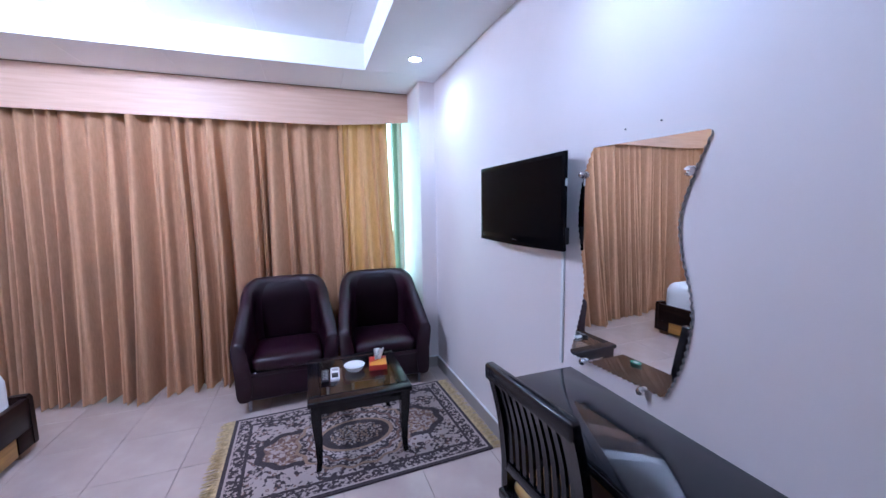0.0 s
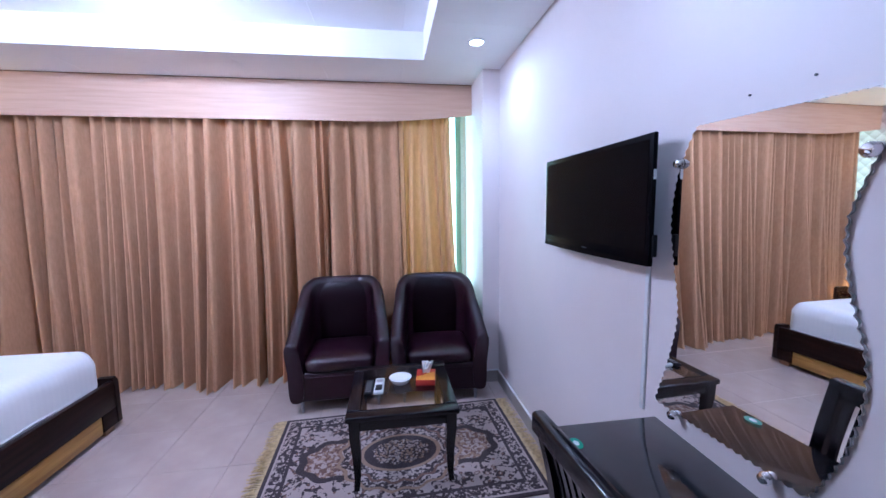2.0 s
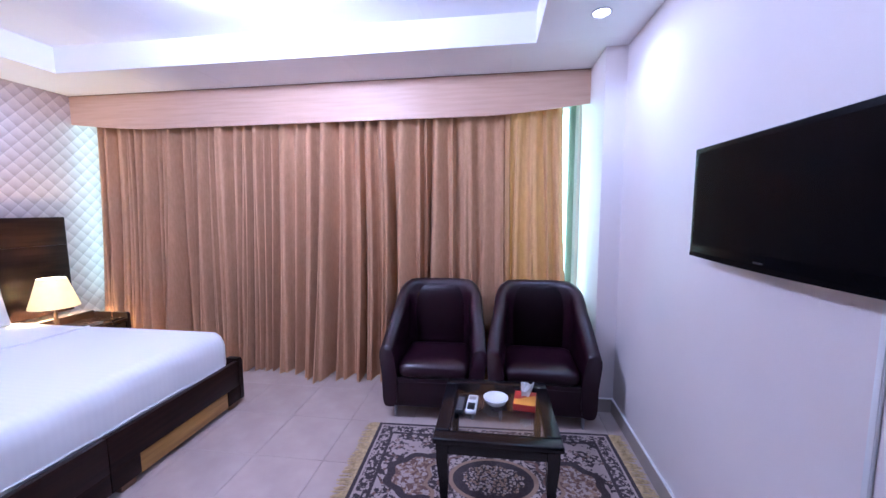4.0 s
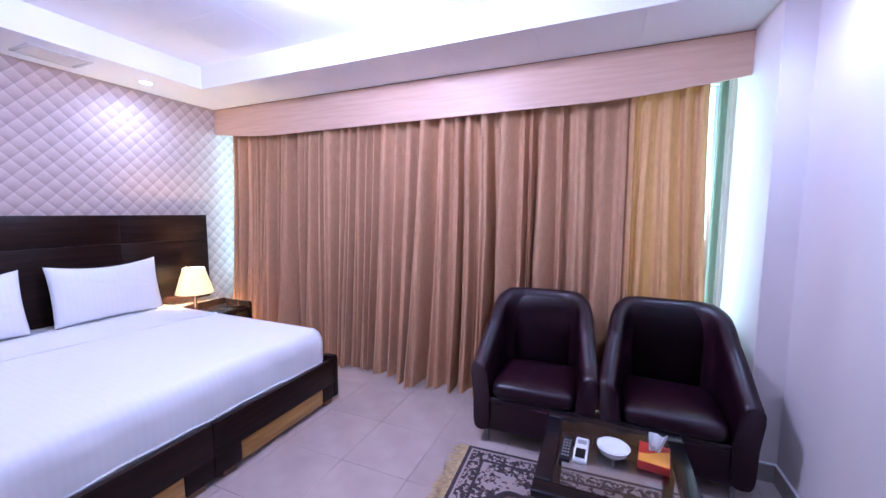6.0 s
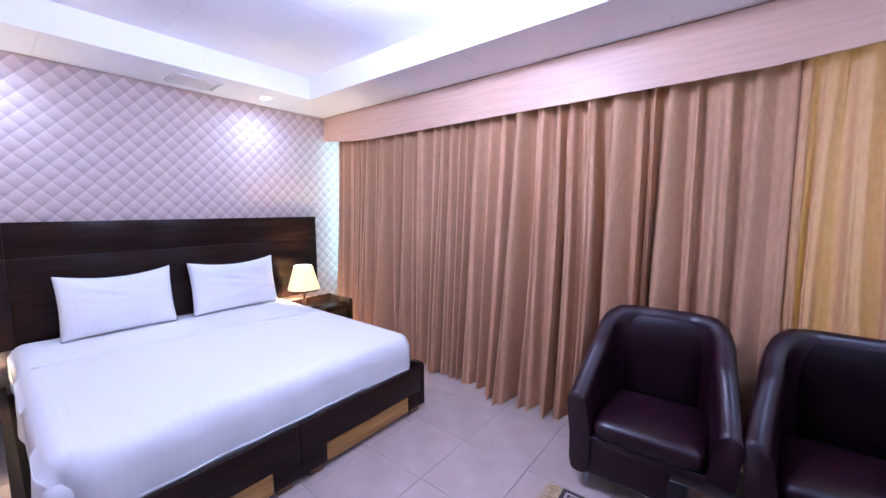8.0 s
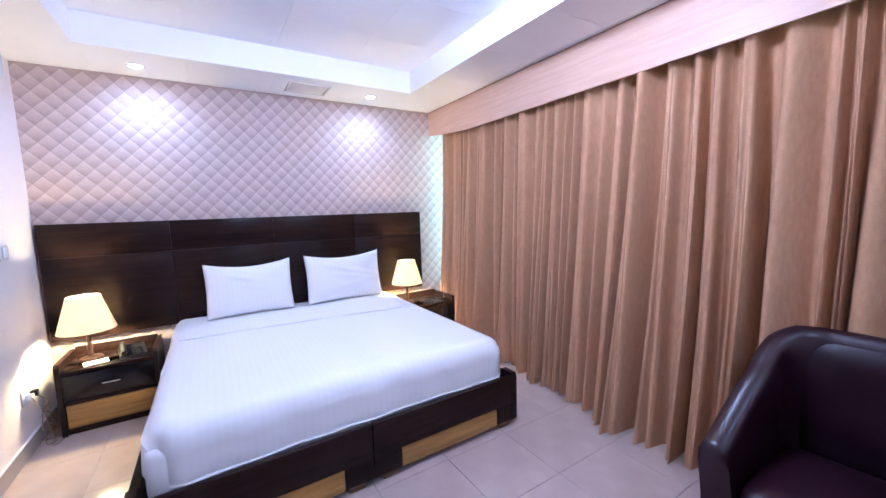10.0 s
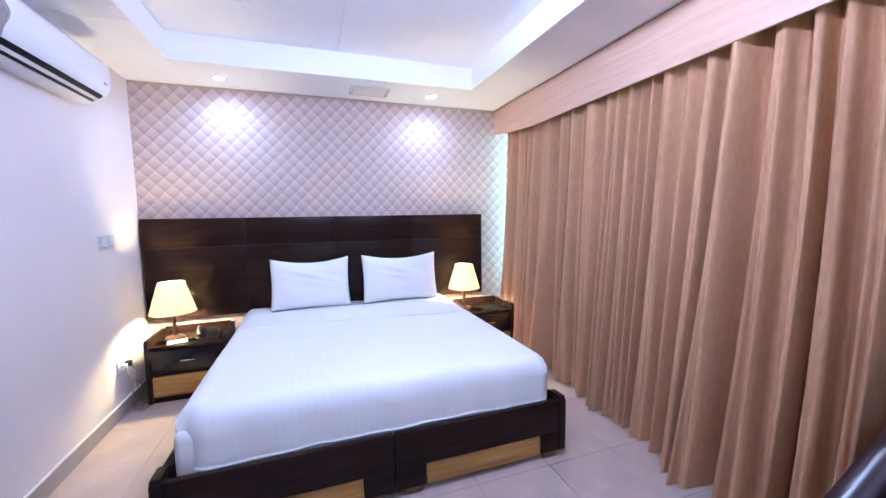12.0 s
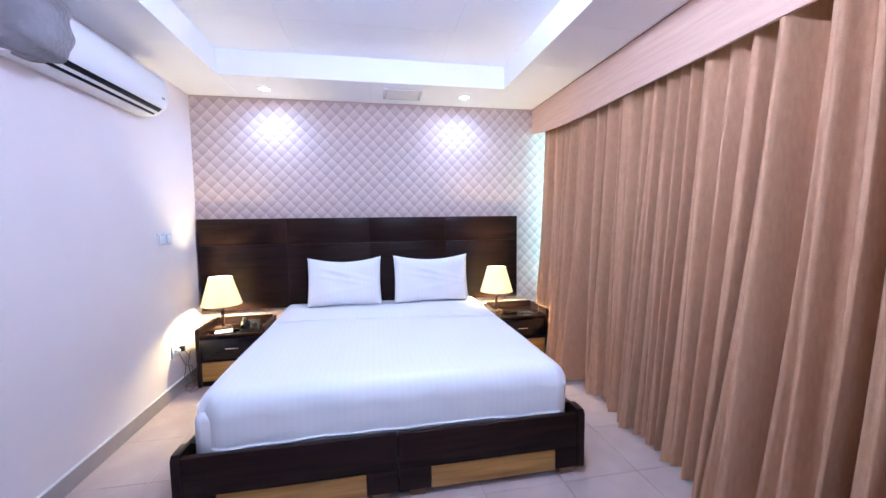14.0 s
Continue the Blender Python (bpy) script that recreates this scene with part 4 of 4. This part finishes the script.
for y, z in ((1.585, 1.716), (1.443, 1.716)):
    bm = B()
    lathe(bm, [(0.0025, 0.0), (0.003, 0.004), (0.001, 0.006)], 10)
    s = single("screw", bm, M_SCREWS, "small dark screw stuck in the painted wall", "screw", m=pose(XE - 0.0005, y, z, 0, -90, 0), group="screws in the wall")

DKX, DKN, DKS, DKZ = 1.12, 1.845, -0.10, 0.74
desk = thing("desk", pose(1.3, 0.85, 0), "black lacquered writing desk along the wall", "desk")


def desk_part(name, bm, mat, label=""):
    ob = part(name, bm, mat, desk, label)
    ob.matrix_parent_inverse = desk.matrix_world.inverted()
    return ob


desk_part("top", boxed(DKX, XE - 0.002, DKS, DKN, DKZ - 0.03, DKZ, 0.004), M_BLACKWOOD)
desk_part("glass_sheet", boxed(DKX + 0.004, XE - 0.004, DKS + 0.005, DKN - 0.005, DKZ + 0.0005, DKZ + 0.0065, 0.001), M_SCREEN, "dark glossy glass sheet")
for y in (DKN - 0.03, 0.90, DKS):
    desk_part("side_panel", boxed(DKX + 0.02, XE - 0.014, y, y + 0.03, 0, DKZ - 0.03, 0.002), M_DARKWOOD)
desk_part("apron", boxed(DKX + 0.025, DKX + 0.045, DKS + 0.03, DKN - 0.03, DKZ - 0.15, DKZ - 0.03, 0.002), M_DARKWOOD)
bm = B()
prism(bm, [(1.150 + 0.018 * cos(2 * pi * k / 24), 1.748 + 0.026 * sin(2 * pi * k / 24)) for k in range(24)], DKZ + 0.0066, DKZ + 0.0074, "z")
desk_part("sticker", bm, M_GREEN, "small oval green sticker")
bm = B()
prism(bm, [(1.150 + 0.008 * cos(2 * pi * k / 16), 1.748 + 0.012 * sin(2 * pi * k / 16)) for k in range(16)], DKZ + 0.0075, DKZ + 0.0079, "z")
desk_part("sticker_mark", bm, M_WHITE, "white mark on the sticker")

dc = thing("desk_chair", pose(1.036, 1.452, 0, 0, 0, 5), "black wooden slat-back chair with a yellow seat, pushed to the desk", "chair")
hw = 0.185
for sy in (-1, 1):
    bm = B()
    prof = spline([(-0.02, 0.0), (0.02, 0.25), (0.035, 0.45), (0.015, 0.70), (-0.033, 0.905)], 6)
    prism(bm, [(x - 0.014, z) for x, z in prof] + [(x + 0.016, z) for x, z in reversed(prof)], sy * hw - 0.016, sy * hw + 0.016)
    part("back_post", bm, M_BLACKWOOD, dc)
    part("front_leg", boxed(0.31, 0.345, sy * hw - 0.017, sy * hw + 0.017, 0, 0.44, 0.004), M_BLACKWOOD, dc)
bm = B()
box(bm, -0.052, -0.016, -hw - 0.02, hw + 0.02, 0.868, 0.925, 0.010, 3)
part("top_rail", bm, M_BLACKWOOD, dc)
part("lower_rail", boxed(0.018, 0.040, -hw, hw, 0.52, 0.56, 0.004), M_BLACKWOOD, dc)
for k in range(9):
    y = -hw + 0.037 + (2 * hw - 0.074) * k / 8
    bm = B()
    prof = spline([(0.030, 0.54), (0.018, 0.70), (-0.008, 0.81), (-0.032, 0.885)], 5)
    prism(bm, [(x - 0.005, z) for x, z in prof] + [(x + 0.006, z) for x, z in reversed(prof)], y - 0.010, y + 0.010)
    part("slat", bm, M_BLACKWOOD, dc)
part("seat_frame", boxed(0.0, 0.36, -hw - 0.012, hw + 0.012, 0.41, 0.445, 0.006), M_BLACKWOOD, dc)
bm = B()
soft(bm, 0.03, 0.355, -hw + 0.0, hw - 0.0, 0.435, 0.485, 0.02, 6, 40, 12)
part("seat", bm, M_OAK, dc, "yellow seat pad")

# ---- bedside clutter and wall fittings ----
ph = thing("telephone", pose(-2.95, 1.31, 0.4435, 0, 0, 12), "black desk telephone on the nightstand", "telephone")
bm = B()
prism(bm, [(-0.09, 0.0), (0.09, 0.0), (0.09, 0.018), (-0.09, 0.055)], -0.075, 0.075)
part("body", bm, M_BLACKPL, ph)
bm = B()
tube(bm, [(-0.085, -0.05, 0.062), (-0.06, -0.05, 0.075), (0.04, -0.05, 0.058), (0.085, -0.05, 0.040)], 0.017, 10)
part("handset", bm, M_BLACKPL, ph)
for i in range(3):
    for j in range(4):
        part("key", boxed(0.06 - 0.026 * j, 0.074 - 0.026 * j, 0.0 + 0.02 * i, 0.013 + 0.02 * i, 0.018 + 0.005 * j, 0.032 + 0.005 * j), M_KEY, ph, smooth=False)
bm = B()
tube(bm, [(0.10 + 0.012 * cos(1.3 * k), -0.05 - 0.004 * k + 0.0 * k, 0.008 + 0.006 * sin(1.3 * k)) for k in range(24)], 0.0025, 6)
part("cord", bm, M_BLACKPL, ph)
single("notepad", boxed(-0.045, 0.045, -0.065, 0.065, 0, 0.008, 0.001), M_PAPER, "white notepad on the nightstand", "notepad", m=pose(-2.89, 1.12, 0.4437, 0, 0, 15))

sw = thing("light_switch", pose(-2.70, YS, 1.247), "white double switch plate on the wall", "switch")
for x in (-0.049, 0.049):
    plate = part("plate", boxed(x - 0.045, x + 0.045, 0.0005, 0.010, -0.045, 0.045, 0.003), M_WHITE, sw, "square white plate")
    part("shadow_gap", boxed(x - 0.036, x + 0.036, 0.0100, 0.0108, -0.036, 0.036), M_GREYPL, plate, "thin grey gap round the keys", False)
    for k in ((-1, 0, 1) if x > 0 else (0,)):
        w = 0.0105 if x > 0 else 0.033
        part("rocker", boxed(x + 0.0235 * k - w, x + 0.0235 * k + w, 0.0100, 0.0165, -0.033, 0.033, 0.002), M_WHITE, plate)
so = thing("wall_socket", pose(-2.76, YS, 0.355), "white wall socket with plugs in it", "socket")
part("plate", boxed(-0.080, 0.080, 0.0005, 0.007, -0.046, 0.046, 0.003), M_PLATE, so, "grey edged plate")
part("face", boxed(-0.074, 0.074, 0.006, 0.010, -0.040, 0.040, 0.002), M_WHITE, so)
for x in (-0.036, 0.036):
    part("plug", boxed(x - 0.018, x + 0.018, 0.010, 0.045, -0.022, 0.016, 0.005), M_WHITE if x > 0 else M_BLACKPL, so)
bm = B()
pts = [(-2.70, YS + 0.045, 0.35), (-2.72, YS + 0.07, 0.26), (-2.78, YS + 0.05, 0.20), (-2.73, YS + 0.06, 0.13), (-2.80, YS + 0.05, 0.08), (-2.72, YS + 0.07, 0.03), (-2.80, YS + 0.09, 0.006), (-2.88, YS + 0.06, 0.006), (-2.84, YS + 0.045, 0.20), (-2.90, YS + 0.04, 0.30)]
tube(bm, spline(pts, 8), 0.003, 6)
single("power_cord", bm, M_CORD, "tangled brown cord hanging from the socket", "cord")
bm = B()
rnd = random.Random(11)
pts = [(-2.79, YS + 0.04, 0.34)] + [(-2.80 + rnd.uniform(-0.07, 0.06), YS + 0.06 + rnd.uniform(-0.03, 0.05), 0.27 - 0.033 * k) for k in range(8)] + [(-2.86, YS + 0.10, 0.005), (-2.80, YS + 0.13, 0.005), (-2.74, YS + 0.09, 0.005), (-2.88, YS + 0.07, 0.005)]
tube(bm, spline(pts, 8), 0.0028, 6)
single("power_cord", bm, M_CORD, "thin brown cord looped under the socket", "cord")

ac = thing("air_conditioner", pose(-1.975, YS, 2.112), "white split air conditioner high on the wall", "air conditioner")
prof = spline([(0.0, 0.0), (0.08, 0.002), (0.14, 0.028), (0.178, 0.070), (0.192, 0.13), (0.186, 0.21), (0.160, 0.262), (0.12, 0.275)], 5) + [(0.0, 0.275)]
bm = B()
prism(bm, prof, -0.52, 0.52, "x")
part("casing", bm, M_CASING, ac, "glossy white casing")
for y, z, w in ((0.150, 0.036, 0.015), (0.110, 0.0115, 0.009)):
    bm = B()
    box(bm, -0.485, 0.46, -w, w, -0.004, 0.004, 0.001)
    bmesh.ops.transform(bm, matrix=pose(0, y, z, 42 if w > 0.01 else 30, 0, 0), verts=bm.verts)
    part("outlet_slot", bm, M_BLACKPL, ac, "dark outlet slot")
bm = B()
box(bm, -0.485, 0.46, -0.012, 0.012, -0.002, 0.003, 0.001)
bmesh.ops.transform(bm, matrix=pose(0, 0.133, 0.020, 36, 0, 0), verts=bm.verts)
part("louvre", bm, M_WHITE, ac)
part("badge", boxed(-0.47, -0.44, 0.189, 0.1935, 0.10, 0.115), M_GREYPL, ac, smooth=False)
bm = B()


def wrap(p):
    return p + Vector((0, 0, 0)) + 0.006 * Vector((sin(40 * p.z), sin(55 * p.z + 20 * p.x), sin(60 * p.y + 30 * p.x)))


soft(bm, 0.345, 0.60, 0.02, 0.245, -0.010, 0.315, 0.03, 3.0, 60, 40, wrap)
part("wrap", bm, M_PLASTICWRAP, ac, "rippled clear plastic cover")

vent = thing("ceiling_vent", pose(-2.96, 2.68, ZC), "white ceiling access panel with a raised frame", "vent")
for a in ((-0.13, 0.13, -0.17, -0.15), (-0.13, 0.13, 0.15, 0.17), (-0.13, -0.11, -0.15, 0.15), (0.11, 0.13, -0.15, 0.15)):
    part("frame", boxed(*a, -0.012, -0.001, 0.002), M_WHITE, vent)
part("backing", boxed(-0.11, 0.11, -0.15, 0.15, -0.002, -0.001), M_GREYPL, vent, "grey shadow gap", False)
part("panel", boxed(-0.105, 0.105, -0.145, 0.145, -0.009, -0.002, 0.002), M_VENT, vent, "flat off-white panel")


def downlight(x, y):
    ob = thing("downlight", pose(x, y, ZC), "lit round recessed ceiling downlight", "ceiling light", "ceiling downlights")
    bm = B()
    lathe(bm, [(0.052, -0.001), (0.054, -0.006), (0.046, -0.010), (0.040, -0.004), (0.040, -0.001)], 28, caps=False)
    part("rim", bm, M_WHITE, ob)
    bm = B()
    lathe(bm, [(0.001, -0.0025), (0.040, -0.0025)], 28, caps=False)
    part("lens", bm, M_LED, ob, "glowing lens")
    return ob


for x, y in WALL_SPOTS + EAST_SPOTS:
    downlight(x, y)
# added fill light, never in view: an invented globe that brightens ceiling and curtains
fill_globe = thing("ceiling_globe_light", pose(-0.70, 2.72, ZT), "unseen glowing globe added under the raised ceiling as fill light", "ceiling light")
bm = B()
lathe(bm, [(0.045, -0.012), (0.045, -0.001)], 24)
part("ceiling_rose", bm, M_WHITE, fill_globe)
bm = B()
lathe(bm, [(0.006, -0.040), (0.006, -0.012)], 12)
part("rod", bm, M_STEEL, fill_globe, "thin steel rod")
bm = B()
lathe(bm, [(0.024, -0.054), (0.026, -0.044), (0.012, -0.036)], 20)
part("collar", bm, M_STEEL, fill_globe, "steel collar")
bm = B()
lathe(bm, [(max(0.001, 0.072 * sin(pi * k / 16)), -0.122 - 0.072 * cos(pi * k / 16)) for k in range(17)], 28)
part("globe", bm, M_FILL_GLOBE, fill_globe, "glowing sphere of the added fill light")

# entry door, behind the walker
door = structure("door_1", boxed(-0.55, 0.30, YH, YH + 0.04, 0.0, 2.05), M_DARKWOOD, "dark wooden entry door")
part("door_handle", boxed(0.20, 0.24, YH + 0.04, YH + 0.08, 1.0, 1.03, 0.004), M_CHROME, door)

# ---- floor tiles, each its own piece ----
S, OX, OY = 0.43, -3.35, 0.755
tile_mesh = mesh_of("tile", boxed(0.001, S - 0.001, 0.001, S - 0.001, -0.006, 0.0, 0.0012, 1), M_TILE, False)
i0, i1 = int((XW - OX) // S), int((XE - OX) // S)
j0, j1 = int((YH - OY) // S), int((YN - OY) // S)
for i in range(i0 - 1, i1 + 1):
    for j in range(j0, j1 + 1):
        x, y = OX + S * i, OY + S * j
        if x + S < XW or (y + S < YS - T and x + S < XH):
            continue
        ob = new("tile", tile_mesh)
        ob.parent = floor
        ob.location = (x, y, 0)
